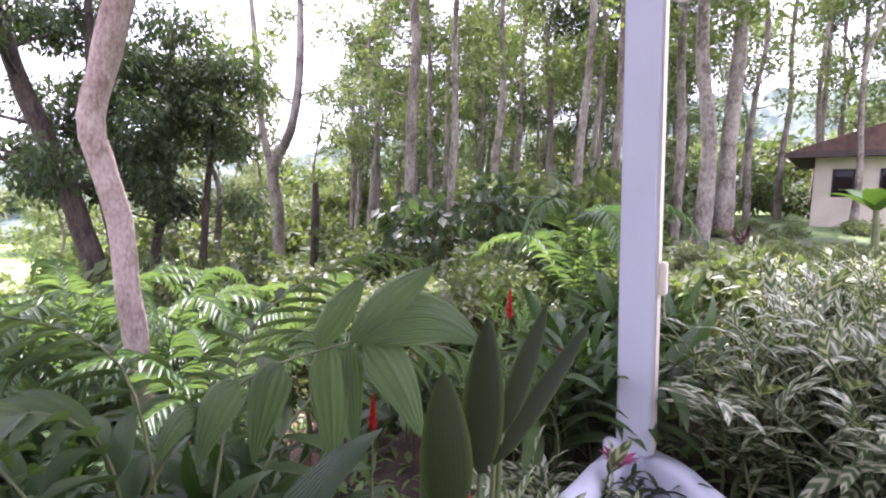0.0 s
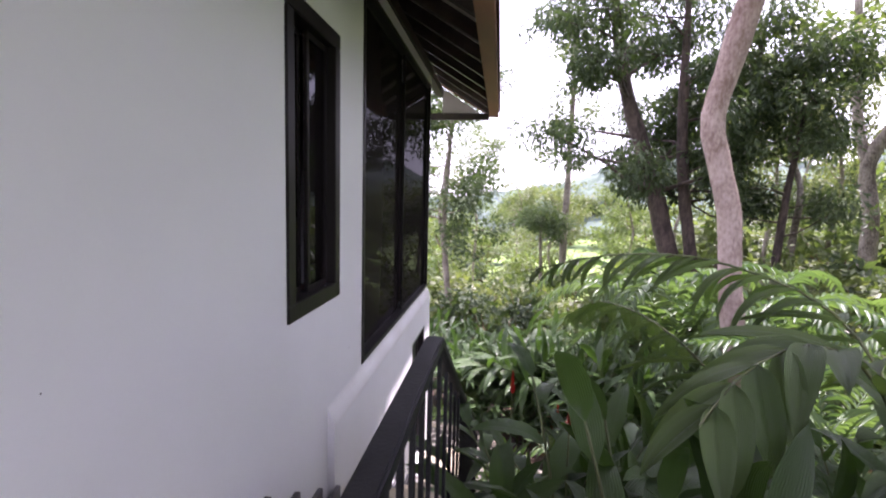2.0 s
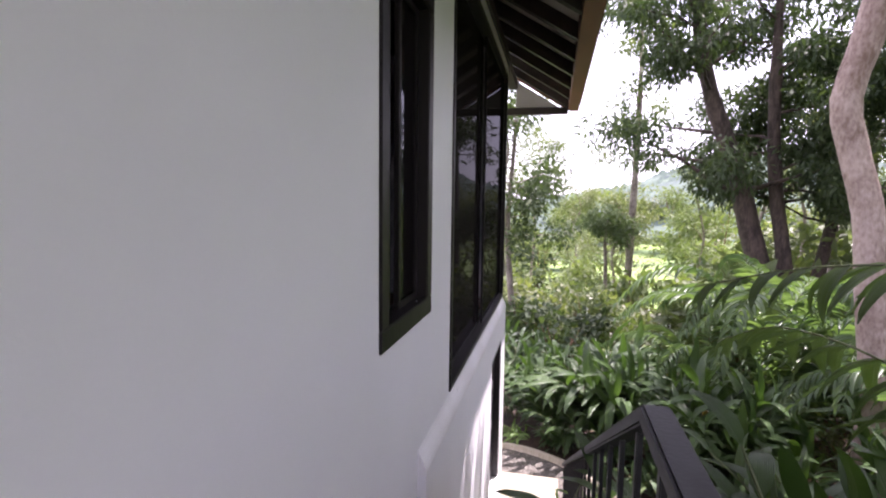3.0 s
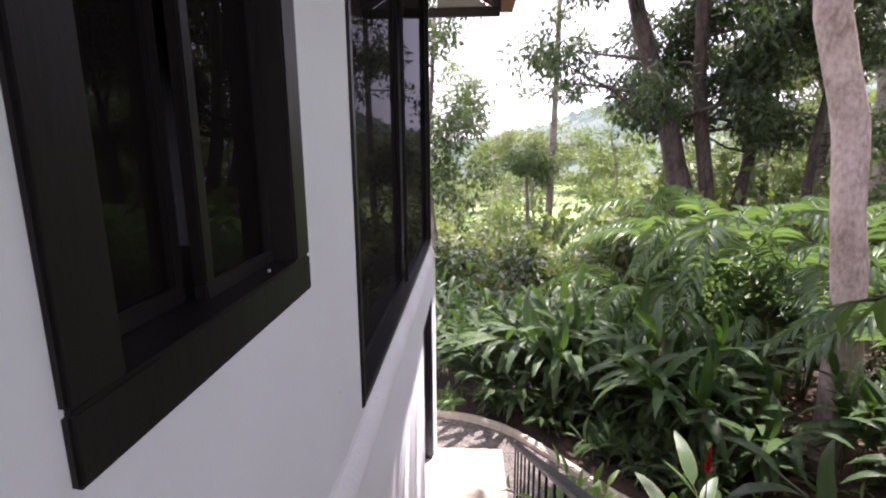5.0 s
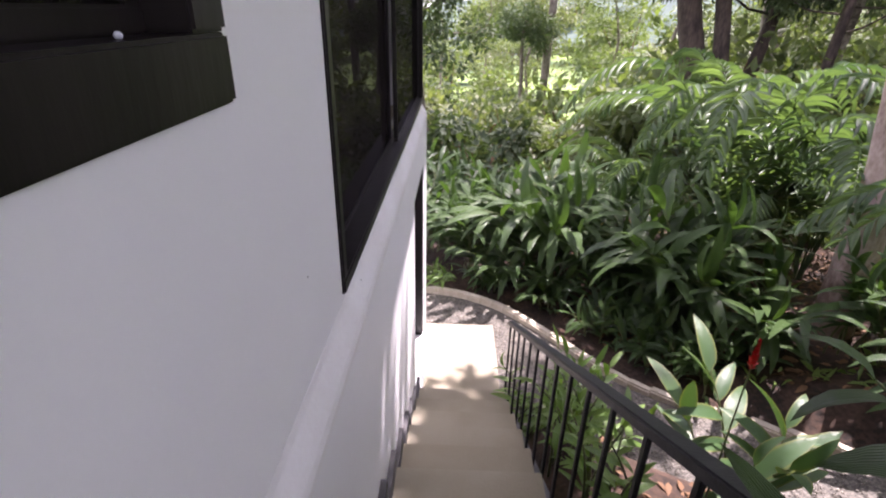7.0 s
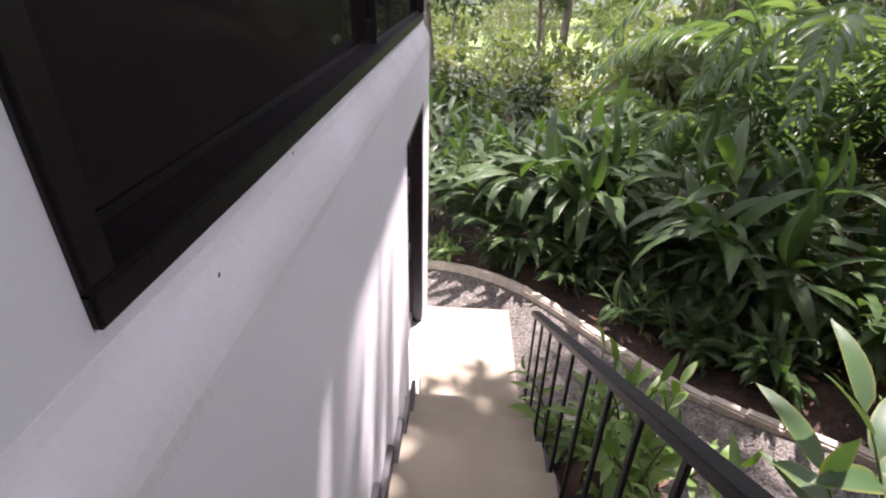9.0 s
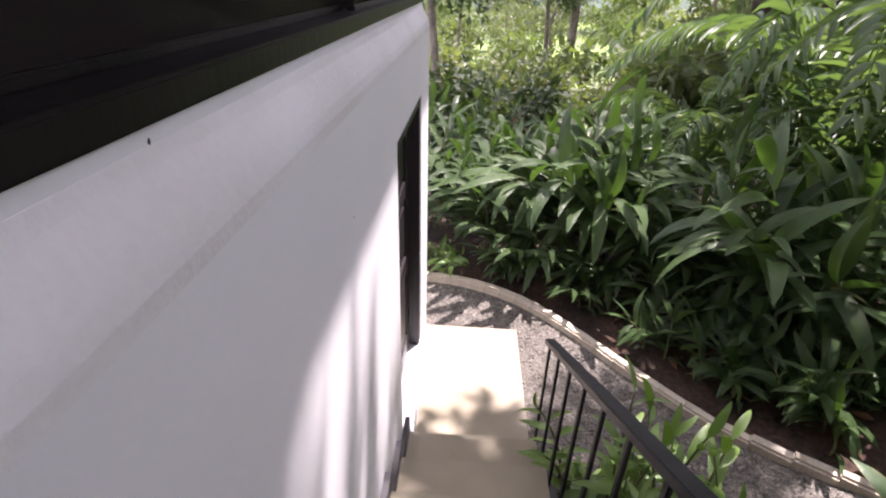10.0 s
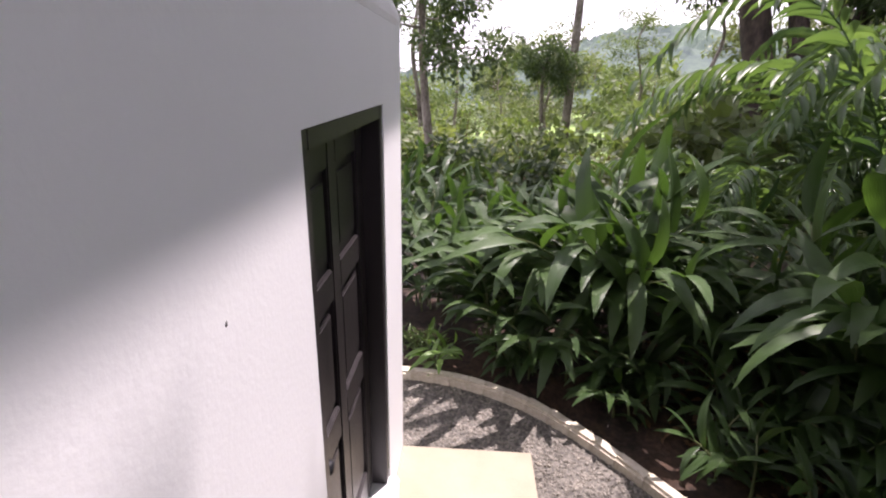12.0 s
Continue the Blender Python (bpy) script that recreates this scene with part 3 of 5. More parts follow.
def dense(points, step=0.12):
    """A smooth line through the points (Catmull-Rom)."""
    out = []
    P = [Vector(p) for p in points]
    P = [P[0] * 2 - P[1]] + P + [P[-1] * 2 - P[-2]]
    for i in range(1, len(P) - 2):
        n = max(2, int((P[i + 1] - P[i]).length / step))
        for k in range(n):
            t = k / n
            out.append(0.5 * ((2 * P[i]) + (P[i + 1] - P[i - 1]) * t + (2 * P[i - 1] - 5 * P[i] + 4 * P[i + 1] - P[i + 2]) * t * t + (3 * P[i] - P[i - 1] - 3 * P[i + 1] + P[i + 2]) * t ** 3))
    out.append(P[-2])
    return out


mid3 = dense([(p[0], p[1], z) for p, z in zip(PATH_LINE, PATH_Z)])
mid2 = [(p.x, p.y) for p in mid3]
left_line, right_line = offset_line(mid2, 0.5), offset_line(mid2, -0.9)
verts, faces = [], []
for i, p in enumerate(mid3):
    for k in range(7):
        f = k / 6
        a, b = left_line[i], right_line[i]
        verts.append((a[0] + (b[0] - a[0]) * f, a[1] + (b[1] - a[1]) * f, p.z + 0.004 * noise.noise((p.x * 5, p.y * 5, k))))
for i in range(len(mid3) - 1):
    for k in range(6):
        faces.append((i * 7 + k, i * 7 + k + 1, (i + 1) * 7 + k + 1, (i + 1) * 7 + k))
gravel = part("gravel_path", (verts, faces), GRAVEL)
tagged(gravel, "grey gravel path curving round the landing", "path", kind="structure")


def pebbles(count):
    rnd = random.Random(5)
    verts, faces = [], []
    base_v = [(1, 0, 0), (-1, 0, 0), (0, 1, 0), (0, -1, 0), (0, 0, 1), (0, 0, -1)]
    base_f = [(0, 2, 4), (2, 1, 4), (1, 3, 4), (3, 0, 4)]
    for _ in range(count):
        i = int(rnd.random() ** 1.3 * (len(mid3) * 0.72))
        f = rnd.uniform(0.02, 0.98)
        a, b = left_line[i], right_line[i]
        c = Vector((a[0] + (b[0] - a[0]) * f + rnd.uniform(-0.06, 0.06), a[1] + (b[1] - a[1]) * f + rnd.uniform(-0.06, 0.06), mid3[i].z + 0.003))
        if -7.2 < c.x < -5.6 and c.y < 0.94:
            continue
        r = rnd.uniform(0.007, 0.017)
        e = Euler((rnd.uniform(-0.4, 0.4), rnd.uniform(-0.4, 0.4), rnd.uniform(0, 6.28))).to_matrix()
        s = (r * rnd.uniform(0.8, 1.5), r, r * rnd.uniform(0.5, 0.9))
        n0 = len(verts)
        verts += [c + e @ Vector((v[0] * s[0], v[1] * s[1], v[2] * s[2])) for v in base_v]
        faces += [tuple(n0 + k for k in q) for q in base_f]
    return verts, faces


peb = part("pebbles", pebbles(15000), PEBBLE, gravel)
tagged(peb, "loose grey pebbles", kind="stuff")

# kerb stones along the outer edge of the path
CURB_LINE = dense([(-8.14, -0.7), (-8.11, 0.0), (-8.05, 0.34), (-7.95, 0.62), (-7.76, 0.95), (-7.5, 1.24), (-7.2, 1.5), (-6.85, 1.77), (-6.5, 2.04), (-6.15, 2.35), (-5.85, 2.75), (-5.5, 3.3), (-4.6, 4.5)], 0.3)
kerb = tagged(empty("kerb"), "cream concrete kerb stones edging the gravel path", "kerb", kind="structure")
for i in range(len(CURB_LINE) - 1):
    a, b = CURB_LINE[i], CURB_LINE[i + 1]
    d = Vector((b[0] - a[0], b[1] - a[1], 0))
    L = d.length
    c = Vector(((a[0] + b[0]) / 2, (a[1] + b[1]) / 2, path_near(a[0], a[1])[1]))
    bm = bmesh.new()
    bmesh.ops.create_cube(bm, size=1, matrix=Matrix.LocRotScale(None, None, (L + 0.03, 0.10, 0.24)))
    bmesh.ops.bevel(bm, geom=list(bm.edges), offset=0.018, segments=2, affect="EDGES")
    for v in bm.verts:
        v.co += Vector((0, 1, 1)) * 0.008 * noise.noise(v.co * 9 + c)
    ob = part("kerb_stone", bm, CURB, kerb)
    ob.matrix_basis = Matrix.Translation(c + Vector((0, 0, -0.035))) @ pose(0, 0, 0, 0, 0, math.degrees(math.atan2(d.y, d.x)))

# ---- white post and low wall of the terrace ----
POST = Vector((0.17, 5.16, 2.98))
post = tagged(empty("terrace_post", POST), "slightly leaning white square post on the terrace wall", "post")
post.rotation_euler = (radians(1.5), radians(-1.7), 0)
part("shaft", box(-0.105, 0.105, -0.08, 0.08, 0, 3.66, 0.012), POSTPAINT, post).rotation_euler = (0, 0, radians(8))
part("edge_strip", box(0.107, 0.118, -0.06, 0.07, 0.01, 3.6, 0.003), POSTSIDE, post, "cream painted strip").rotation_euler = (0, 0, radians(8))
part("junction_box", box(0.119, 0.16, -0.05, 0.05, 1.02, 1.22, 0.008), POSTSIDE, post, "grey cream box").rotation_euler = (0, 0, radians(8))

# ---- foliage materials ----
GINGER = leaf_material("ginger_leaf", (0.014, 0.036, 0.013), (0.075, 0.135, 0.038), rough=0.38, translucent=0.24, ribs=40, rib_depth=0.5, spec=0.5)
GINGER_LIGHT = leaf_material("young_ginger_leaf", (0.06, 0.13, 0.025), (0.16, 0.26, 0.06), rough=0.4, translucent=0.3, ribs=40)
VARIEGATED = leaf_material("cream_striped_leaf", (0.035, 0.07, 0.028), (0.09, 0.13, 0.055), stripe=(0.42, 0.42, 0.31), rough=0.5, translucent=0.2, scale=3)
EDGED = leaf_material("yellow_edged_leaf", (0.03, 0.075, 0.03), (0.07, 0.13, 0.045), edge=(0.13, 0.155, 0.04), rough=0.4, translucent=0.2, ribs=50)
PALM = leaf_material("pleated_palm_leaf", (0.06, 0.115, 0.045), (0.17, 0.25, 0.095), rough=0.46, translucent=0.26, ribs=62, rib_depth=0.75, spec=0.6)
FEATHER = leaf_material("feather_palm_leaf", (0.048, 0.09, 0.05), (0.145, 0.21, 0.10), rough=0.45, translucent=0.3)
PADDLE = leaf_material("dark_paddle_leaf", (0.010, 0.018, 0.007), (0.030, 0.044, 0.013), rough=0.5, translucent=0.12, ribs=34, rib_depth=0.05, spec=0.3, edge=(0.05, 0.075, 0.016))
YELLOWING = leaf_material("yellowing_leaf", (0.35, 0.25, 0.03), (0.5, 0.36, 0.06), rough=0.5, translucent=0.3)
TREE_DARK = leaf_material("dark_tree_leaf", (0.026, 0.044, 0.022), (0.090, 0.125, 0.060), rough=0.6, translucent=0.3, scale=0.5, spec=0.3)
TREE_MID = leaf_material("tree_leaf", (0.046, 0.07, 0.032), (0.155, 0.19, 0.085), rough=0.62, translucent=0.35, scale=0.5, spec=0.3)
TREE_PALE = leaf_material("pale_tree_leaf", (0.06, 0.082, 0.042), (0.17, 0.19, 0.095), rough=0.5, translucent=0.35, scale=0.5)
GRASS = leaf_material("grass_blade", (0.06, 0.11, 0.02), (0.16, 0.24, 0.06), rough=0.5, translucent=0.3)
PLUM = leaf_material("plum_leaf", (0.02, 0.008, 0.012), (0.07, 0.02, 0.03), rough=0.35, translucent=0.15)
RED = leaf_material("red_bract", (0.36, 0.012, 0.012), (0.58, 0.03, 0.025), rough=0.4, translucent=0.15)
PINK = leaf_material("pink_petal", (0.18, 0.02, 0.07), (0.32, 0.05, 0.14), rough=0.4, translucent=0.2)
BARK_PALE = material("pale_pink_bark", (0.17, 0.115, 0.09), (0.43, 0.345, 0.30), 2.6, 0.88, bump=1.0, bump_scale=24, fine=0.6, stretch=(1, 1, 0.55))
BARK_DARK = material("dark_bark", (0.022, 0.016, 0.012), (0.085, 0.062, 0.05), 4, 0.9, bump=0.9, bump_scale=18, fine=0.7, stretch=(1, 1, 0.35))
BARK_GREY = material("grey_lichened_bark", (0.075, 0.06, 0.045), (0.27, 0.24, 0.20), 2.5, 0.9, bump=0.8, bump_scale=16, fine=0.7, stretch=(1, 1, 0.5))
CANE = material("green_cane", (0.06, 0.085, 0.03), (0.14, 0.16, 0.06), 6, 0.5, bump=0.1)
BROWNCANE = material("brown_cane", (0.08, 0.045, 0.022), (0.17, 0.10, 0.05), 6, 0.7, bump=0.3)


# ---- foliage helpers ----
def leaf_shape(length, width, droop=0.8, fold=0.25, seg=7, tip=1.0, ripple=0.0, base=0.04, pleats=0):
    """A leaf growing along x from the origin: verts, faces and (u, v) per vertex. pleats adds columns across."""
    cols = [-1, 0, 1] if not pleats else [-1, -0.66, -0.33, 0, 0.33, 0.66, 1]
    verts, uvs, faces = [], [], []
    x = z = 0.0
    for i in range(seg + 1):
        u = i / seg
        if i:
            a = -droop * (u - 0.5 / seg) ** 1.3
            x += length / seg * math.cos(a)
            z += length / seg * math.sin(a)
        w = width * 0.5 * max(base, (math.sin(math.pi * min(1, u ** 0.72 * 0.96 + 0.02))) ** 0.8) * (1 if u < 0.999 else 0.03) * tip ** u
        for c in cols:
            dz = abs(c) * w * fold + ripple * width * math.sin(u * 17 + c * 2) * abs(c)
            if pleats:
                dz += (0.010 if round(c * 3) % 2 else -0.006)
            verts.append((x, c * w, z + dz))
            uvs.append((u, c))
    k = len(cols)
    for i in range(seg):
        for j in range(k - 1):
            faces.append((i * k + j, (i + 1) * k + j, (i + 1) * k + j + 1, i * k + j + 1))
    return np.array(verts), faces, uvs


def shape_mesh(name, shape, mat, smooth=True):
    verts, faces, uvs = shape
    me = bpy.data.meshes.new(name)
    me.from_pydata([tuple(v) for v in verts], [], faces)
    uv = me.uv_layers.new(name="UVMap")
    idx = np.empty(len(me.loops), dtype=np.int32)
    me.loops.foreach_get("vertex_index", idx)
    uv.data.foreach_set("uv", np.array(uvs, dtype=np.float32)[idx].ravel())
    if smooth:
        me.polygons.foreach_set("use_smooth", [True] * len(me.polygons))
    me.materials.append(mat)
    return me


class Pile:
    """Gathers many placed shapes into one mesh."""

    def __init__(self):
        self.v, self.f, self.uv, self.n = [], [], [], 0

    def add(self, shape, m=None):
        verts, faces, uvs = shape
        verts = np.asarray(verts, dtype=float)
        if m is not None:
            a = np.array(m)
            verts = verts @ a[:3, :3].T + a[:3, 3]
        self.v.append(verts)
        self.f.extend([tuple(i + self.n for i in q) for q in faces])
        self.uv.extend(uvs)
        self.n += len(verts)

    def mesh(self, name, mat, smooth=True):
        return shape_mesh(name, (np.concatenate(self.v), self.f, self.uv), mat, smooth)


def aim(at, d, up=Vector((0, 0, 1)), roll=0.0):
    """A pose at a point whose x axis is d and whose z axis is near up."""
    d = Vector(d).normalized()
    side = Vector(up).cross(d)
    side = side.normalized() if side.length > 1e-4 else Vector((0, 1, 0))
    n = d.cross(side)
    m = Matrix((d, side, n)).transposed().to_4x4()
    m.translation = at
    return m @ Matrix.Rotation(roll, 4, "X")


def cane_shape(points, r0, r1, sides=5):
    v, f = tube(points, [r0 + (r1 - r0) * i / (len(points) - 1) for i in range(len(points))], sides, False)
    return np.array([tuple(p) for p in v]), f, [(0.5, 0.0)] * len(v)


def leaf_set(mat, sizes, seg=7, **kw):
    out = []
    for length, width, droop in sizes:
        shape = leaf_shape(length, width, droop, seg=seg, **kw)
        out.append((shape, shape_mesh("leaf", shape, mat)))
    return out


GINGER_LEAVES = leaf_set(GINGER, [(0.54, 0.095, 0.5), (0.60, 0.105, 1.0), (0.52, 0.095, 1.5), (0.62, 0.11, 1.25)], fold=0.35)
LIGHT_LEAVES = leaf_set(GINGER_LIGHT, [(0.22, 0.05, 0.5), (0.24, 0.052, 0.9), (0.20, 0.048, 1.3)])
BIG_LEAVES = leaf_set(GINGER, [(0.42, 0.11, 0.4), (0.46, 0.12, 0.8), (0.40, 0.11, 1.2)], ripple=0.03)
VAR_LEAVES = leaf_set(VARIEGATED, [(0.31, 0.08, 0.5), (0.33, 0.085, 0.9), (0.28, 0.075, 1.2)])
EDGE_LEAVES = leaf_set(EDGED, [(0.42, 0.115, 0.3), (0.46, 0.125, 0.7), (0.4, 0.11, 1.0)])
PLUM_LEAVES = leaf_set(PLUM, [(0.5, 0.09, 0.6), (0.55, 0.09, 1.0)])
YELLOW_LEAVES = leaf_set(YELLOWING, [(0.32, 0.09, 0.9)])


def ginger(name, at, stems, tall, leaves, rnd, label, category, group="", per_stem=11, spread=0.3, lean=0.45, parts=True, toward=None, angle=0.95, start=0.3, scale=1.0, link=True):
    """A clump of leafy canes. parts: each leaf is an object; else the leaves of the clump are one mesh."""
    plant = empty(name, at, label, category, group)
    pile = Pile()
    for j in range(stems):
        phi = rnd.uniform(0, 2 * math.pi) if toward is None else toward + rnd.uniform(-1.3, 1.3)
        out = Vector((math.cos(phi), math.sin(phi), 0))
        b = Vector((rnd.uniform(-1, 1), rnd.uniform(-1, 1), 0)) * spread
        h = tall * rnd.uniform(0.72, 1.08)
        ln = lean * rnd.uniform(0.4, 1.3)
        pts = []
        for i in range(8):
            s = i / 7
            pts.append(b + out * (ln * h * s ** 1.8) + Vector((0, 0, h * (s - 0.28 * ln * s ** 3))))
        pts[0].z = -0.25
        shape = cane_shape(pts, 0.011, 0.005)
        part("stem", (shape[0], shape[1]), CANE, plant, smooth=True)
        n = max(4, int(per_stem * rnd.uniform(0.8, 1.15)))
        twist = rnd.uniform(0, math.pi)
        for k in range(n):
            s = start + (1 - start) * k / (n - 1)
            f = s * 7
            i = min(6, int(f))
            p = pts[i].lerp(pts[i + 1], f - i)
            d = (pts[i + 1] - pts[i]).normalized()
            side = d.cross(Vector((math.cos(twist), math.sin(twist), 0.2))).normalized() * (1 if k % 2 else -1)
            a = angle * rnd.uniform(0.75, 1.2) * (1 - 0.72 * max(0, (s - 0.8) / 0.2))
            go = d * math.cos(a) + side * math.sin(a) + Vector((0, 0, 0.05))
            shape, me = leaves[rnd.randrange(len(leaves))]
            m = aim(p, go, d if abs(go.normalized().z) > 0.8 else Vector((0, 0, 1)), rnd.uniform(-0.35, 0.35)) @ Matrix.Scale(rnd.uniform(0.75, 1.1) * (0.8 + 0.3 * math.sin(s * 3.0)) * scale, 4)
            if parts:
                lf = new("leaf", me)
                lf.parent = plant
                lf.matrix_basis = m
            else:
                pile.add(shape, m)
    if not parts:
        fo = new("foliage", pile.mesh("foliage", leaves[0][1].materials[0]))
        fo.parent = plant
    return plant


def red_spike(at, tall, up=(0, 0, 1), size=1.0):
    """A red ginger flower: a cone of overlapping bracts on a short stalk."""
    thing = tagged(empty("ginger_flower", at), "red ginger flower spike rising among green leaves", "flower", "red ginger flowers")
    shape = cane_shape([(0, 0, -tall), (0.01, 0, -tall * 0.5), (0, 0, 0.12 * size)], 0.007, 0.004)
    part("stalk", (shape[0], shape[1]), CANE, thing, smooth=True)
    pile = Pile()
    bract = leaf_shape(0.05 * size, 0.028 * size, -0.5, 0.5, seg=3)
    for k in range(34):
        s = k / 33
        phi = k * 2.4
        out = Vector((math.cos(phi), math.sin(phi), 0.75 + s * 1.4))
        pile.add(bract, aim(Vector((0, 0, 0.15 * size * s)), out) @ Matrix.Scale(1.0 - 0.45 * s, 4))
    fl = new("flower_head", pile.mesh("flower_head", RED))
    fl.parent = thing
    tagged(fl, "bright red bracts")
    return thing


def resample(points, n):
    fine = dense([Vector(p) for p in points], 0.03)
    return [fine[round(i * (len(fine) - 1) / (n - 1))] for i in range(n)]


def frond(plant, line, pairs, length, width, leaves, rnd, start=0.3, angle=1.0, hang=0.5, stalk=0.012, terminal=True, parts=True, taper=0.5, pile=None, stem_mat=None):
    """A palm frond along a line; leaflets leave both sides."""
    pts = resample(line, 24)
    shape = cane_shape(pts, stalk, stalk * 0.35)
    if pile is None:
        part("frond_stalk", (shape[0], shape[1]), stem_mat or CANE, plant, smooth=True)
    else:
        pile.add(shape)
    for k in range(pairs):
        s = start + (0.97 - start) * k / max(1, pairs - 1)
        f = s * 23
        i = min(22, int(f))
        p = pts[i].lerp(pts[i + 1], f - i)
        d = (pts[i + 1] - pts[i]).normalized()
        flat = d.cross(Vector((0, 0, 1)))
        flat = flat.normalized() if flat.length > 0.05 else Vector((1, 0, 0))
        size = (0.55 + 0.45 * math.sin(math.pi * (0.18 + 0.72 * (s - start) / (1 - start))) ** 0.8) * (1 - taper * max(0, (s - 0.6) / 0.4))
        for sgn in (-1, 1):
            a = angle * (1 - 0.45 * s) * rnd.uniform(0.9, 1.1)
            go = d * math.cos(a) + flat * sgn * math.sin(a) - Vector((0, 0, hang * rnd.uniform(0.6, 1.2)))
            shape, me = leaves[rnd.randrange(len(leaves))]
            m = aim(p, go, Vector((0, 0, 1)) + d * 0.3, rnd.uniform(-0.2, 0.2)) @ Matrix.Diagonal((length * size * rnd.uniform(0.9, 1.1), width * rnd.uniform(0.85, 1.1) * (0.6 + 0.4 * size), length * size, 1))
            if pile is None:
                lf = new("leaflet", me)
                lf.parent = plant
                lf.matrix_basis = m
            else:
                pile.add(shape, m)


def unit_leaves(mat, seg=8, droops=(0.4, 0.9, 1.4), pleats=0, fold=0.2):
    out = []
    for dr in droops:
        s = leaf_shape(1.0, 1.0, dr, fold, seg=seg, pleats=pleats, base=0.12)
        out.append((s, shape_mesh("leaflet", s, mat)))
    return out


def blade(base, tip, wide, lift, seg=12, folds=5):
    """A broad pleated leaflet arching from base to tip: verts, faces and (u, v)."""
    a, c = Vector(base), Vector(tip)
    b = (a + c) / 2 + Vector((0, 0, 2 * lift))
    face = Vector((0.75, -0.5, 0.6))
    cols = [k / folds - 1 for k in range(2 * folds + 1)]
    verts, uvs, faces = [], [], []
    for i in range(seg + 1):
        u = i / seg
        p = a * (1 - u) ** 2 + b * 2 * u * (1 - u) + c * u * u
        d = ((b - a) * (1 - u) + (c - b) * u).normalized()
        side = d.cross(face).normalized()
        nrm = side.cross(d)
        w = wide * 0.5 * max(0.06, math.sin(math.pi * min(1, u ** 0.8 * 0.97 + 0.015)) ** 0.75)
        for k, v in enumerate(cols):
            verts.append(tuple(p + side * (v * w) + nrm * ((0.055 if k % 2 else -0.055) * w - 0.25 * abs(v) * w)))
            uvs.append((u, v))
    n = len(cols)
    for i in range(seg):
        for k in range(n - 1):
            faces.append((i * n + k, (i + 1) * n + k, (i + 1) * n + k + 1, i * n + k + 1))
    return np.array(verts), faces, uvs


PALM_LEAVES = unit_leaves(PALM, 9, (0.5, 0.9, 1.3), pleats=1, fold=0.1)
FEATHER_LEAVES = unit_leaves(FEATHER, 4, (0.3, 0.7, 1.1), fold=0.3)


# ---- trees ----
def leaf_cloud(centres, radii, counts, size, rnd_seed, slim=0.45, squash=0.7, hang=0.3):
    """Small pointed leaves in clumps: verts, faces, uvs."""
    g = np.random.default_rng(rnd_seed)
    V, UV = [], []
    for c, r, n in zip(centres, radii, counts):
        d = g.normal(size=(n, 3))
        d /= np.linalg.norm(d, axis=1)[:, None]
        rad = r * g.random(n) ** 0.45
        p = np.array(c) + d * rad[:, None] * np.array([1, 1, squash])
        ax = d * 0.6 + g.normal(size=(n, 3)) * 0.7
        ax[:, 2] -= hang
        ax /= np.linalg.norm(ax, axis=1)[:, None]
        side = np.cross(ax, g.normal(size=(n, 3)) * 0.6 + np.array([0, 0, 1]))
        side /= np.linalg.norm(side, axis=1)[:, None]
        L = size * g.uniform(0.6, 1.3, n)[:, None]
        nrm = np.cross(side, ax)
        q = np.stack([p, p + ax * L * 0.5 + side * L * slim * 0.5 + nrm * L * 0.06, p + ax * L, p + ax * L * 0.5 - side * L * slim * 0.5 + nrm * L * 0.06], axis=1)
        V.append(q.reshape(-1, 3))
    V = np.concatenate(V)
    n = len(V) // 4
    faces = [(4 * i, 4 * i + 1, 4 * i + 2, 4 * i + 3) for i in range(n)]
    uvs = [(0, 0), (0.5, 0.5), (1, 0), (0.5, -0.5)] * n
    return V, faces, uvs


def limbs(points, radii, rnd, branches, reach, rise=0.5, r_share=0.3, low=0.45):
    """Branches off a trunk line: a list of (points, radii) and the clump centres at and along their ends."""
    out, ends = [], []
    n = len(points)
    for _ in range(branches):
        s = low + (1 - low) * rnd.random()
        f = s * (n - 1)
        i = min(n - 2, int(f))
        p = Vector(points[i]).lerp(Vector(points[i + 1]), f - i)
        phi = rnd.uniform(0, 2 * math.pi)
        L = reach * rnd.uniform(0.5, 1.1) * (1.15 - 0.5 * s)
        d = Vector((math.cos(phi), math.sin(phi), rise * rnd.uniform(0.3, 1.4)))
        q = [p]
        for k in range(4):
            d = (d + Vector((rnd.uniform(-0.35, 0.35), rnd.uniform(-0.35, 0.35), rnd.uniform(-0.25, 0.25)))).normalized()
            q.append(q[-1] + d * L / 4)
        r = radii[i] * r_share
        out.append((q, [r, r * 0.8, r * 0.6, r * 0.4, r * 0.2]))
        ends += [q[-1], q[-2], q[-1] + Vector((rnd.uniform(-1, 1), rnd.uniform(-1, 1), rnd.uniform(-0.4, 0.6))) * L * 0.25]
    return out, ends


def knotty_tube(points, radii, sides, seed, rough=0.06):
    pts = resample(points, max(8, len(points) * 4))
    rr = np.interp(np.linspace(0, 1, len(pts)), np.linspace(0, 1, len(radii)), radii)
    v, f = tube(pts, list(rr), sides)
    out = []
    for k, p in enumerate(v):
        c = pts[min(len(pts) - 1, k // sides)]
        w = 1 + rough * 2.2 * noise.noise(Vector(p) * 1.7 + Vector((seed, 0, 0))) + rough * noise.noise(Vector(p) * 6 + Vector((seed, 3, 0)))
        out.append(c + (p - c) * w)
    return out, f


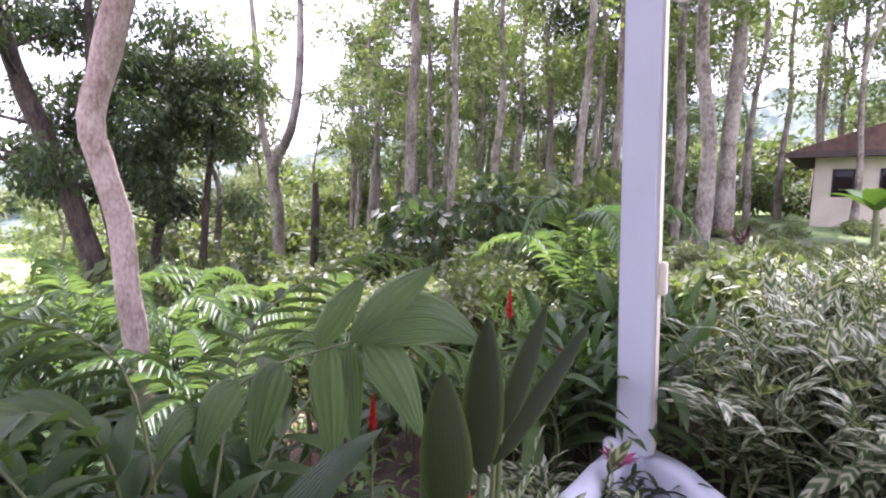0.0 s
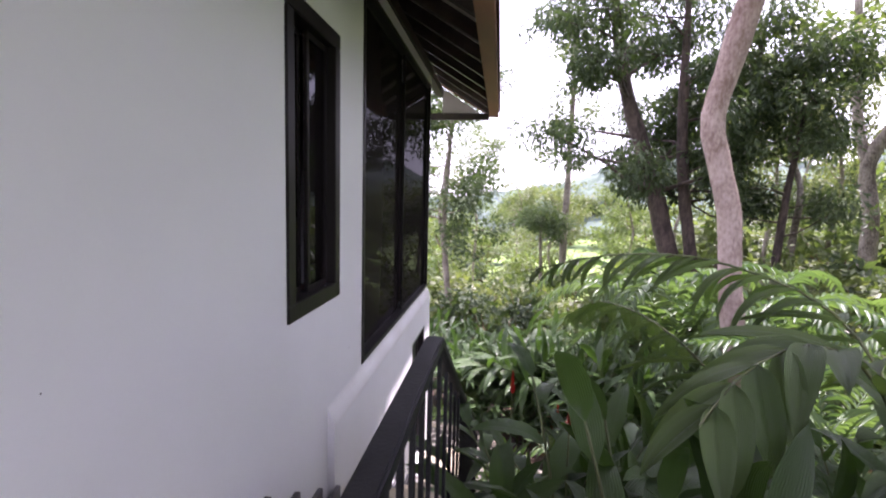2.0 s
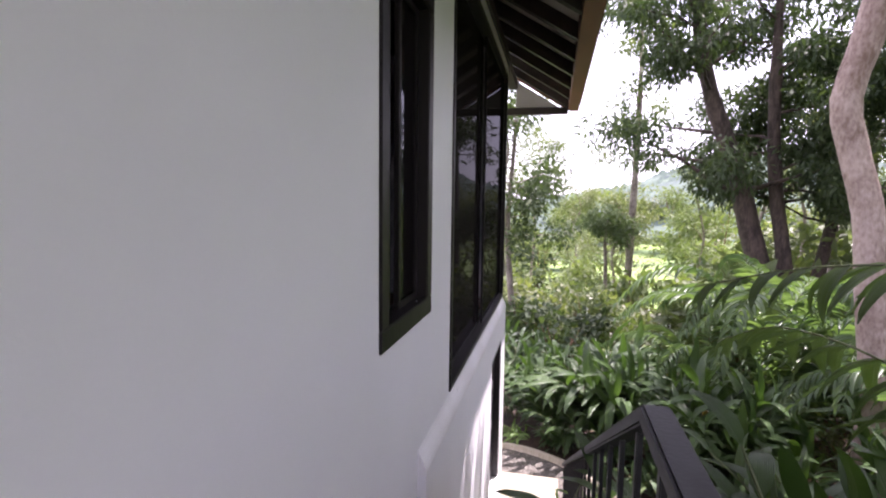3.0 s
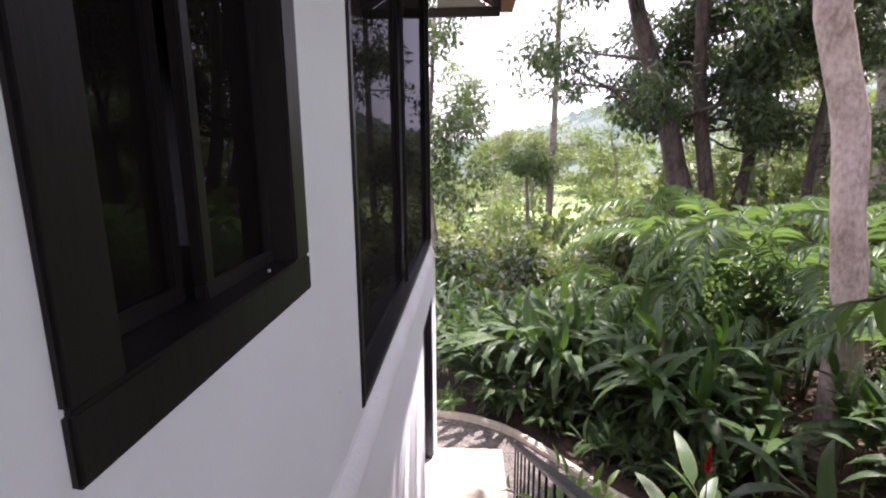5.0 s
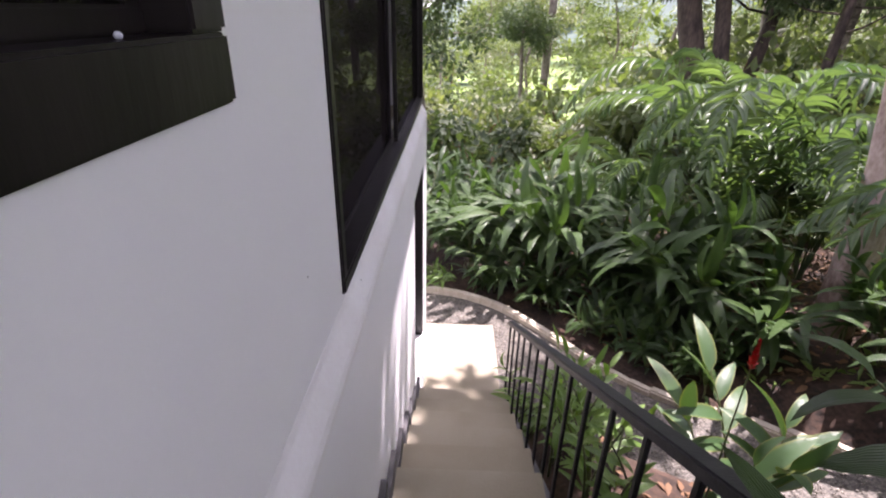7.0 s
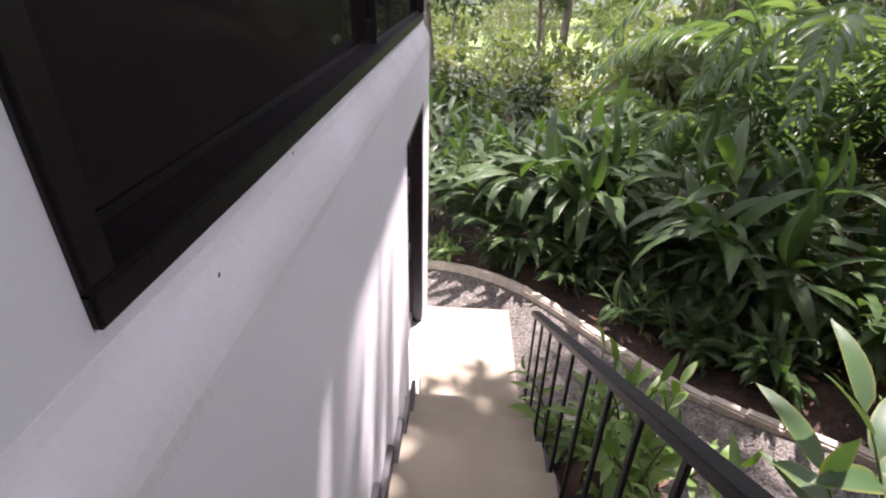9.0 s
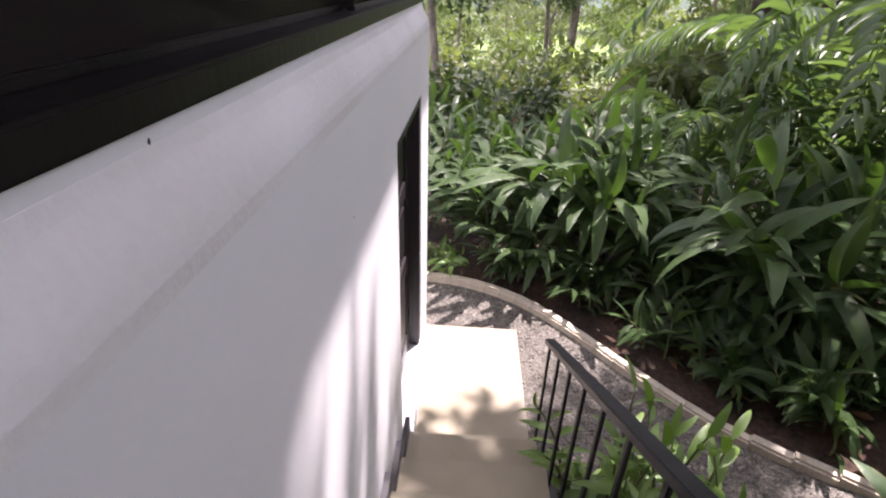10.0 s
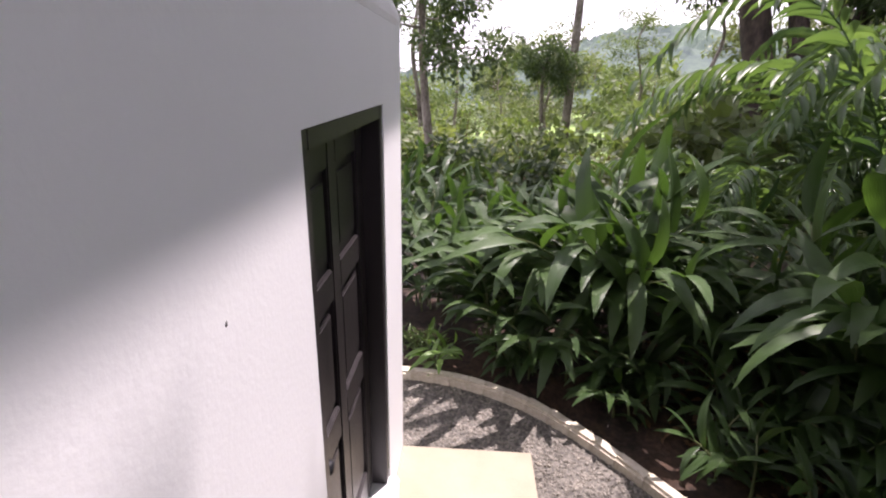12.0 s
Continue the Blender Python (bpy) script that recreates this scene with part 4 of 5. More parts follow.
def tree(name, at, trunks, bark, leafmat, seed, label, group="", branches=9, reach=2.2, size=0.2, clump=0.7, per=90, rise=0.5, low=0.45, sides=9, extra=(), hang=0.3, slim=0.45):
    """A tree: trunks is a list of (points, radii) from its foot; extra adds clumps (x, y, z, radius)."""
    rnd = random.Random(seed)
    t = empty(name, at, label, "tree", group)
    ends = []
    for pts, radii in trunks:
        part("trunk", knotty_tube(pts, radii, sides, seed), bark, t, smooth=True)
        fine = resample(pts, 12)
        rr = list(np.interp(np.linspace(0, 1, 12), np.linspace(0, 1, len(radii)), radii))
        bl, e = limbs(fine, rr, rnd, branches, reach, rise, low=low)
        ends += e + [fine[-1]]
        for q, r in bl:
            part("branch", tube(q, r, 5), bark, t, smooth=True)
    centres = [tuple(e) for e in ends] + [e[:3] for e in extra]
    radii = [clump * rnd.uniform(0.6, 1.25) for _ in ends] + [e[3] for e in extra]
    counts = [max(6, int(per * (r / clump) ** 2)) for r in radii]
    cr = new("crown", shape_mesh("crown", leaf_cloud(centres, radii, counts, size, seed, hang=hang, slim=slim), leafmat, False))
    cr.parent = t
    return t


def at_ground(x, y, dz=0.0):
    return Vector((x, y, height(x, y) + dz))


def toward(az, dist):
    return (1.2 - dist * math.cos(radians(az)), 2.0 + dist * math.sin(radians(az)))


R = random.Random(11)

# pale twisted tree beside the path; unseen clumps added overhead shade stairs and terrace
SHADE_CLUMPS = [(2.1, -0.9, -0.6), (2.2, -0.8, 0.9), (3.6, -0.9, -0.9), (4.2, -0.8, 0.6), (5.4, -0.9, -0.9), (6.2, -0.7, 0.4), (1.9, 1.2, 1.6), (3.6, 1.2, 1.6), (5.6, 1.2, 1.7), (7.6, 1.2, 1.8),
          (0.6, 3.0, 3.6), (2.8, 3.0, 3.6), (5.2, 3.0, 3.6), (7.4, 3.0, 3.8), (-0.6, 4.6, 5.4), (2.2, 4.8, 5.4), (5.0, 4.8, 5.4), (4.2, 4.2, 0.2), (5.6, 4.5, 0.5)]
SHADE_CLUMPS = [(*c, 1.7) for c in SHADE_CLUMPS] + [(-4.3, 1.1, 0.2, 0.45), (-3.7, 1.9, 0.3, 0.5), (-4.5, 0.45, 0.2, 0.55), (-3.2, -0.2, 0.2, 0.65), (-2.7, 0.2, 0.3, 0.6), (-3.3, 0.6, 0.3, 0.5)]
# more unseen clumps, added to shape the shade edge on wall and stairs
for row in range(6):
    for col in range(10):
        low, along = -2.6 + row * 0.95, -4.5 + col * 0.8
        if along > -3.4 + (low - 0.2) / 1.44:
            SHADE_CLUMPS.append((along - 4.9 + 7.1 + 0.15 * (row % 2), 3.4 - 4.95 + 0.1 * (col % 2), low + 12.2 - 10.4, 0.62))
tree("pale_barked_tree", (-6.7, 4.62, 0.0),
     [([(0.06, 0.06, -0.3), (0.05, 0.05, 0.9), (0.0, 0.0, 2.3), (-0.1, -0.07, 3.25), (-0.2, -0.10, 4.1), (-0.3, -0.27, 4.9), (-0.35, -0.38, 5.5), (-0.3, -0.22, 6.3), (-0.2, -0.1, 6.95), (-0.1, 0.06, 7.7), (-0.1, 0.3, 9.2), (0.2, 0.8, 13.4)], [0.25, 0.20, 0.165, 0.16, 0.165, 0.175, 0.18, 0.19, 0.165, 0.14, 0.13, 0.08])],
     BARK_PALE, TREE_MID, 3, "pale pink-barked leaning tree among the garden palms", branches=4, reach=2.4, low=0.95, size=0.26, clump=1.4, per=1500, sides=12,
     extra=[(dx - 0.4, dy + 0.23, 10.4 + dz, r) for dx, dy, dz, r in SHADE_CLUMPS])

# dark group of leaning trunks
tree("dark_leaning_tree", (-17.0, 7.1, -1.0),
     [([(0, 0, -0.4), (0, 0.0, 2.6), (-0.2, -0.45, 4.8), (-0.3, -0.95, 6.6), (-0.3, -1.85, 9.2), (-0.2, -2.5, 13.0)], [0.46, 0.37, 0.31, 0.27, 0.22, 0.13]),
      ([(0.3, 0.75, -0.4), (0.3, 0.6, 2.6), (0.1, 0.2, 5.6), (0.2, -0.05, 8.0), (0.1, -0.1, 12.5)], [0.28, 0.22, 0.19, 0.16, 0.08]),
      ([(-0.4, 1.3, -0.4), (-0.3, 1.7, 3.0), (-0.5, 2.2, 6.0), (-0.4, 2.5, 11.0)], [0.24, 0.18, 0.15, 0.08])],
     BARK_DARK, TREE_DARK, 5, "dark-trunked old tree group with drooping small leaves", branches=22, reach=4.0, low=0.42, size=0.25, clump=0.86, per=210, hang=0.9, rise=0.35, slim=0.32)

tree("shady_tree", at_ground(-15.5, 9.6), [([(0, 0, -0.4), (0.1, 0.0, 2.2), (0.0, 0.2, 4.6), (0.3, 0.3, 7.0), (0.2, 0.2, 8.6)], [0.16, 0.13, 0.11, 0.08, 0.04])],
     BARK_DARK, TREE_DARK, 6, "shady tree with dark drooping foliage above the ginger bed", branches=16, reach=2.3, low=0.4, size=0.22, clump=0.62, per=85, hang=0.6, rise=0.2, slim=0.36)

# slender trunk and small umbrella-crowned tree down the slope
tree("slender_tree", (-31.0, 5.1, -4.2), [([(0, 0, -0.4), (0.1, 0, 4), (0.2, 0.1, 9), (0.0, 0.2, 14), (0.2, 0.1, 19)], [0.27, 0.22, 0.19, 0.15, 0.08])],
     BARK_GREY, TREE_MID, 8, "tall slender grey tree standing on the slope", branches=16, reach=3.6, low=0.5, size=0.26, clump=0.85, per=75)
tree("umbrella_tree", (-29.6, 3.6, -3.4), [([(0, 0, -0.4), (0.1, 0.1, 3.0), (0.0, 0.0, 5.6), (0.1, 0.2, 7.0)], [0.14, 0.12, 0.1, 0.05])],
     BARK_GREY, TREE_DARK, 9, "small tree with a flat umbrella crown on the slope", branches=14, reach=2.0, low=0.72, size=0.2, clump=0.65, per=120, rise=0.25)
tree("leaning_pale_tree", (-17.5, -0.4, -1.2), [([(0, 0, -0.4), (0.2, -0.3, 2.2), (-0.1, -0.5, 4.6), (0.4, -0.3, 7.2), (0.3, -0.2, 10)], [0.14, 0.11, 0.09, 0.07, 0.04])],
     BARK_GREY, TREE_DARK, 12, "thin leaning tree with layered leaf clusters", branches=22, reach=2.9, low=0.38, size=0.2, clump=0.72, per=130, rise=0.15)

# forked bare tree and broken snag
x, y = toward(32, 27)
tree("forked_tree", at_ground(x, y), [([(0, 0, -0.5), (0, 0.1, 3.5), (-0.1, -0.2, 6), (0.7, 0.3, 8), (1.0, 0.6, 11), (0.8, 0.7, 16)], [0.36, 0.31, 0.28, 0.22, 0.2, 0.12]),
                                      ([(-0.1, -0.2, 5.8), (-0.4, -0.6, 8), (-0.5, -0.8, 11), (-0.7, -1.2, 16)], [0.2, 0.17, 0.15, 0.08])],
     BARK_GREY, TREE_MID, 14, "tall forked tree with a nearly bare trunk", branches=4, reach=2.4, low=0.55, size=0.26, clump=0.7, per=70)
x, y = toward(35.9, 24)
tree("broken_snag", at_ground(x, y), [([(0, 0, -0.4), (0.05, 0, 2.0), (0.0, 0.05, 4.0), (0.05, 0.0, 4.9)], [0.24, 0.21, 0.2, 0.13])], BARK_DARK, TREE_MID, 15,
     "broken dead trunk among the undergrowth", branches=2, reach=0.7, size=0.15, clump=0.3, per=15)

# straight forest trunks up the hillside
MODELS = []


def forest_tree(az, dist, r, tall, model, turn, bark=BARK_GREY, mat=TREE_MID):
    x, y = toward(az, dist)
    at = at_ground(x, y, -0.1)
    for m in MODELS:
        if m[0] == (model, bark.name, mat.name):
            s = tall / m[2]
            w = r / m[3]
            return copy_thing(m[1], Matrix.Translation(at) @ pose(0, 0, 0, 0, 0, turn) @ Matrix.Diagonal((max(0.7, min(1.4, w)), max(0.7, min(1.4, w)), s, 1)))
    rnd = random.Random(100 + model)
    pts = [(rnd.uniform(-0.3, 0.3) * k * 0.35, rnd.uniform(-0.3, 0.3) * k * 0.35, tall * k / 6) for k in range(7)]
    pts[0] = (0, 0, -0.4)
    radii = [r * (1 - 0.11 * k) for k in range(7)]
    radii[0] = r * 1.25
    t = tree("forest_tree", at, [(pts, radii)], bark, mat, 100 + model, "tall straight forest tree with lichened bark and high thin crown", "forest trees on the hillside",
             branches=(15, 20, 13, 24)[model % 4], reach=(2.6, 3.0, 2.2, 3.2)[model % 4], low=(0.38, 0.3, 0.5, 0.34)[model % 4], size=0.26, clump=(0.85, 1.0, 0.7, 1.0)[model % 4], per=(62, 70, 55, 66)[model % 4], rise=0.5)
    t.rotation_euler = (0, 0, radians(turn))
    MODELS.append(((model, bark.name, mat.name), t, tall, r))
    return t


forest_tree(46.2, 20.5, 0.27, 20, 0, 10)
forest_tree(48.6, 23, 0.15, 17, 1, 60)
forest_tree(51.1, 15.5, 0.13, 15, 2, 140)
forest_tree(56.1, 21, 0.17, 18, 3, 200)
forest_tree(58.5, 28, 0.18, 19, 1, 250)
forest_tree(62.0, 30, 0.16, 18, 0, 290)
forest_tree(65.4, 19, 0.17, 18, 2, 30)
forest_tree(66.6, 25, 0.16, 19, 3, 95)
forest_tree(69.1, 22, 0.19, 18, 0, 150)
forest_tree(72.0, 27, 0.2, 20, 1, 15)
forest_tree(74.9, 20, 0.22, 20, 2, 222)
forest_tree(77.4, 17.0, 0.28, 19, 3, 310)
forest_tree(79.5, 22, 0.33, 21, 0, 77)
forest_tree(81.5, 32, 0.18, 20, 1, 123)
forest_tree(84.0, 34, 0.18, 20, 3, 180)
forest_tree(86.5, 38, 0.2, 22, 2, 240)
forest_tree(89.5, 40, 0.2, 22, 1, 20)
for k in range(84):
    az = R.uniform(40, 74) if k < 66 else R.uniform(74, 98)
    forest_tree(az, R.uniform(28, 62), R.uniform(0.12, 0.22), R.uniform(12, 22), R.randrange(4), R.uniform(0, 360), BARK_GREY, TREE_DARK if R.random() < 0.5 else TREE_MID)
for az, d, h in ((-8, 30, 13), (-4, 44, 15), (1, 60, 13), (4.5, 40, 9), (13, 46, 11), (17, 34, 10), (21, 40, 12), (25, 33, 12), (28, 46, 14), (36, 42, 14), (40, 36, 13), (22, 24, 11), (26, 20, 10), (30, 36, 12)):
    forest_tree(az, d, 0.15, h, R.randrange(4), R.uniform(0, 360), BARK_GREY, TREE_MID if R.random() < 0.55 else TREE_PALE)

# ---- shrubs of the understorey ----
SHRUBS = []
for i, (mat, size, per) in enumerate(((TREE_MID, 0.16, 90), (TREE_DARK, 0.18, 80), (TREE_PALE, 0.15, 90), (TREE_MID, 0.28, 46))):
    rnd = random.Random(40 + i)
    s = empty("shrub", (0, 0, -60), "leafy green shrub in the undergrowth", "shrub", "undergrowth shrubs")
    ctr, rad = [], []
    stems_v, stems_f = [], []
    for k in range(15):
        a, q = rnd.uniform(0, 6.28), rnd.random() ** 0.5
        c = Vector((math.cos(a) * q, math.sin(a) * q, 0.35 + 1.1 * rnd.random() * (1.15 - q * 0.6)))
        ctr.append(tuple(c))
        rad.append(rnd.uniform(0.26, 0.5))
        v, f = tube([Vector((0, 0, -0.2)), c * 0.55 + Vector((0, 0, 0.1)), c], [0.022, 0.014, 0.006], 4)
        stems_f += [tuple(j + len(stems_v) for j in g) for g in f]
        stems_v += v
    tagged(part("stem_tangle", (stems_v, stems_f), BROWNCANE, s), kind="stuff")
    cr = new("crown", shape_mesh("crown", leaf_cloud(ctr, rad, [per] * 15, size, 60 + i, slim=0.5), mat, False))
    cr.parent = s
    SHRUBS.append(s)


def shrub(x, y, size, kind, turn):
    return copy_thing(SHRUBS[kind], Matrix.Translation(at_ground(x, y, -0.08)) @ pose(0, 0, 0, 0, 0, turn) @ Matrix.Diagonal((size, size, size * R.uniform(0.75, 1.15), 1)))


for k in range(150):
    az = R.uniform(-9, 98)
    d = R.uniform(14, 46) if az < 45 else R.uniform(13, 44)
    x, y = toward(az, d)
    if (x + 7.4) ** 2 + (y - 5) ** 2 < 3 or (50 < d * 1.0 and az < 20):
        continue
    if 4 < az < 15 and 22 < d < 60 and R.random() < 0.75:
        continue
    if az > 74 and d < 36:
        continue
    shrub(x, y, R.uniform(0.8, 1.9) * (1 + d / 70), R.choice((0, 0, 1, 2, 3)) if az < 38 else R.choice((1, 1, 0, 3, 1)), R.uniform(0, 360))
for k in range(120):
    az = R.uniform(-10, 95)
    d = R.uniform(48, 190)
    if 3 < az < 15 and d < 100:
        continue
    x, y = toward(az, d)
    shrub(x, y, R.uniform(2.2, 5.0) * (1 + d / 200), R.choice((0, 1, 2, 0)), R.uniform(0, 360))

for k in range(70):
    az, d = R.uniform(14, 74), R.uniform(6.5, 15)
    x, y = toward(az, d)
    if (x + 7.4) ** 2 + (y - 5) ** 2 < 2 or path_near(x, y)[0] < 1.6 or (x < -6 and y < 4.6):
        continue
    shrub(x, y, R.uniform(0.45, 0.95), R.choice((0, 0, 2, 3)), R.uniform(0, 360))

for k in range(60):
    az, d = R.uniform(74, 96), R.uniform(9, 27)
    x, y = toward(az, d)
    shrub(x, y, R.uniform(0.3, 0.6), R.choice((0, 2, 3, 2)), R.uniform(0, 360))

# ---- the ginger bed behind the kerb ----
# foremost big clumps, then the lower skirts, then the ones behind: x, y, height, canes, leaf scale
HEDGE = [(-8.85, 1.8, 1.7, 23, 1.45), (-7.55, 3.3, 1.65, 20, 1.45), (-9.05, 0.75, 1.35, 12, 1.15), (-8.25, 2.65, 1.15, 11, 1.15), (-8.5, 1.15, 0.8, 8, 0.9), (-6.6, 3.85, 1.1, 10, 1.1),
         (-8.1, 1.8, 0.6, 8, 0.8), (-9.7, 0.1, 1.6, 13, 1.1), (-9.6, 2.7, 1.4, 12, 1.15), (-8.6, 3.9, 1.4, 11, 1.15), (-10.4, 1.2, 1.4, 12, 1.1), (-10.2, -0.7, 1.6, 12, 1.1), (-11.0, 0.2, 1.6, 12, 1.1),
         (-10.6, 2.4, 1.3, 10, 1.1), (-7.5, 2.5, 0.6, 9, 0.8), (-7.0, 3.0, 0.6, 9, 0.8), (-8.35, 0.75, 0.4, 6, 0.6), (-6.5, 3.2, 0.5, 8, 0.75),
         (-7.2, 2.25, 0.42, 7, 0.62), (-6.65, 2.7, 0.42, 7, 0.62), (-6.15, 3.05, 0.4, 7, 0.6), (-7.75, 1.85, 0.4, 6, 0.6)]
for i, (x, y, h, canes, size) in enumerate(HEDGE):
    ginger("ginger_plant", at_ground(x, y), canes, h, GINGER_LEAVES, random.Random(200 + i), "glossy dark green ginger clump in the bed behind the kerb", "plant", "ginger clumps behind the kerb",
           per_stem=11, spread=0.26, lean=0.55 if i < 2 else 0.6, parts=i < 8 or i > 13, start=0.2 if i < 2 else 0.12, scale=size, angle=0.72 if i < 2 else 0.85)
ginger("yellow_leafed_plant", at_ground(-9.1, 3.2), 4, 1.0, YELLOW_LEAVES, random.Random(4), "low plant with yellowing leaves among the ginger", "plant", per_stem=6)

ginger("young_ginger", at_ground(-8.3, 0.22), 6, 0.34, LIGHT_LEAVES, random.Random(259), "small pale yellow-green ginger at the kerb", "plant", per_stem=7, spread=0.12, lean=0.6, start=0.2)

# small light plants under the railing and at the foot of the wall
for i, (x, y, h) in enumerate(((-5.45, 1.12, 0.62), (-5.05, 1.3, 0.7), (-4.5, 1.3, 0.8), (-3.9, 1.35, 0.8), (-5.3, 1.45, 0.5), (-4.75, 1.5, 0.6))):
    ginger("young_ginger", at_ground(x, y), 7, h, LIGHT_LEAVES, random.Random(260 + i), "young light green ginger under the stair railing", "plant", "young gingers under the railing", per_stem=8, spread=0.16, lean=0.35, parts=True, start=0.15)
for i, (x, y, h) in enumerate(((-2.2, 2.0, 1.3), (-1.9, 1.5, 1.3), (-2.5, 2.6, 1.4), (-2.3, 3.5, 1.3), (-1.6, 2.2, 1.3), (-1.3, 3.3, 1.2), (-3.2, 4.4, 1.2), (-4.8, 4.6, 1.2), (-6.0, 4.6, 1.1))):
    ginger("ginger_plant", at_ground(x, y), 11, h, BIG_LEAVES if i < 5 else GINGER_LEAVES, random.Random(280 + i), "leafy ginger clump on the garden slope", "plant", "ginger clumps on the slope", per_stem=10, spread=0.3, lean=0.45, parts=False)
for i, (x, y, h) in enumerate(((-3.95, 2.15, 0.95),)):
    ginger("yellow_edged_ginger", at_ground(x, y), 5, h, EDGE_LEAVES, random.Random(300 + i), "ginger with broad yellow-edged leaves beside the railing", "plant", "yellow-edged gingers", per_stem=7, spread=0.14, lean=0.3, start=0.5)
for i, (x, y, h) in enumerate(((-0.32, 1.62, 1.45), (-0.85, 1.5, 1.35), (-1.5, 1.35, 1.2), (0.25, 2.05, 1.35))):
    ginger("ginger_plant", at_ground(x, y), 8, h, BIG_LEAVES, random.Random(320 + i), "large-leaved green ginger beside the terrace", "plant", "large-leaved gingers by the terrace", per_stem=9, spread=0.2, lean=0.32, start=0.35)

# ---- broad-leaved palms beside the terrace ----
palm = tagged(empty("broad_leaf_palm", (0, 0, 0)), "low palm with broad pleated drooping leaflets by the terrace", "palm", "broad-leaved palms")
B = Vector((-0.75, 2.7, 2.0))
RACHIS = [B, (-0.85, 2.6, 3.1), (-0.8, 2.72, 3.53), (-0.76, 2.81, 3.66), (-0.7, 2.94, 3.76), (-0.6, 3.09, 3.85), (-0.45, 3.31, 3.92)]
st = cane_shape(resample(RACHIS, 24), 0.014, 0.006)
part("frond_stalk", (st[0], st[1]), CANE, palm, smooth=True)
for base, tip, wide, lift in (((-0.45, 3.31, 3.92), (-0.27, 3.63, 4.23), 0.15, 0.03), ((-0.53, 3.20, 3.89), (-0.45, 3.38, 4.17), 0.13, 0.03), ((-0.44, 3.33, 3.92), (-0.12, 3.80, 3.88), 0.26, 0.13),
                              ((-0.42, 3.36, 3.92), (-0.20, 3.50, 3.52), 0.2, 0.09), ((-0.45, 3.31, 3.91), (-0.39, 3.30, 3.47), 0.09, 0.05), ((-0.50, 3.24, 3.90), (-0.42, 3.21, 3.41), 0.18, 0.08),
                              ((-0.60, 3.08, 3.84), (-0.57, 2.94, 3.49), 0.16, 0.08), ((-0.69, 2.95, 3.77), (-0.65, 2.76, 3.52), 0.15, 0.07), ((-0.75, 2.82, 3.67), (-0.70, 2.64, 3.56), 0.10, 0.06),
                              ((-0.64, 3.03, 3.82), (-0.86, 3.20, 3.72), 0.10, 0.06), ((-0.74, 2.86, 3.70), (-0.98, 2.98, 3.56), 0.10, 0.06)):
    lf = new("leaflet", shape_mesh("leaflet", blade(base, tip, wide, lift), PALM, False))
    lf.parent = palm
frond(palm, [B, (-0.85, 2.6, 3.2), (-0.9, 2.5, 3.65), (-0.83, 2.25, 3.82), (-0.69, 1.97, 3.78), (-0.5, 1.75, 3.66)], 11, 0.46, 0.105, PALM_LEAVES, R, start=0.5, hang=0.28, taper=0.2)
frond(palm, [B, (-1.0, 2.75, 3.2), (-1.5, 2.75, 3.75), (-1.8, 2.3, 3.98), (-1.95, 1.8, 3.98), (-2.1, 1.35, 3.85)], 17, 0.46, 0.085, PALM_LEAVES, R, start=0.45, hang=0.4)
frond(palm, [B, (-1.0, 3.0, 3.2), (-1.6, 3.5, 3.7), (-1.6, 3.9, 3.98), (-1.45, 4.3, 4.15), (-1.25, 4.7, 4.1)], 19, 0.46, 0.07, PALM_LEAVES, R, start=0.4, hang=0.25)
frond(palm, [B, (-0.6, 2.5, 3.1), (-0.35, 2.3, 3.55), (-0.2, 2.2, 3.62), (0.0, 2.15, 3.5)], 9, 0.42, 0.10, PALM_LEAVES, R, start=0.5, hang=0.6)
frond(palm, [B, (-1.2, 2.5, 3.0), (-1.9, 2.2, 3.5), (-2.5, 1.9, 3.6), (-2.9, 1.7, 3.4)], 16, 0.42, 0.085, PALM_LEAVES, R, start=0.4, hang=0.5)
frond(palm, [B, (-0.9, 3.1, 3.1), (-0.9, 3.6, 3.6), (-0.7, 4.1, 3.7), (-0.4, 4.5, 3.5)], 13, 0.44, 0.10, PALM_LEAVES, R, start=0.4, hang=0.5)

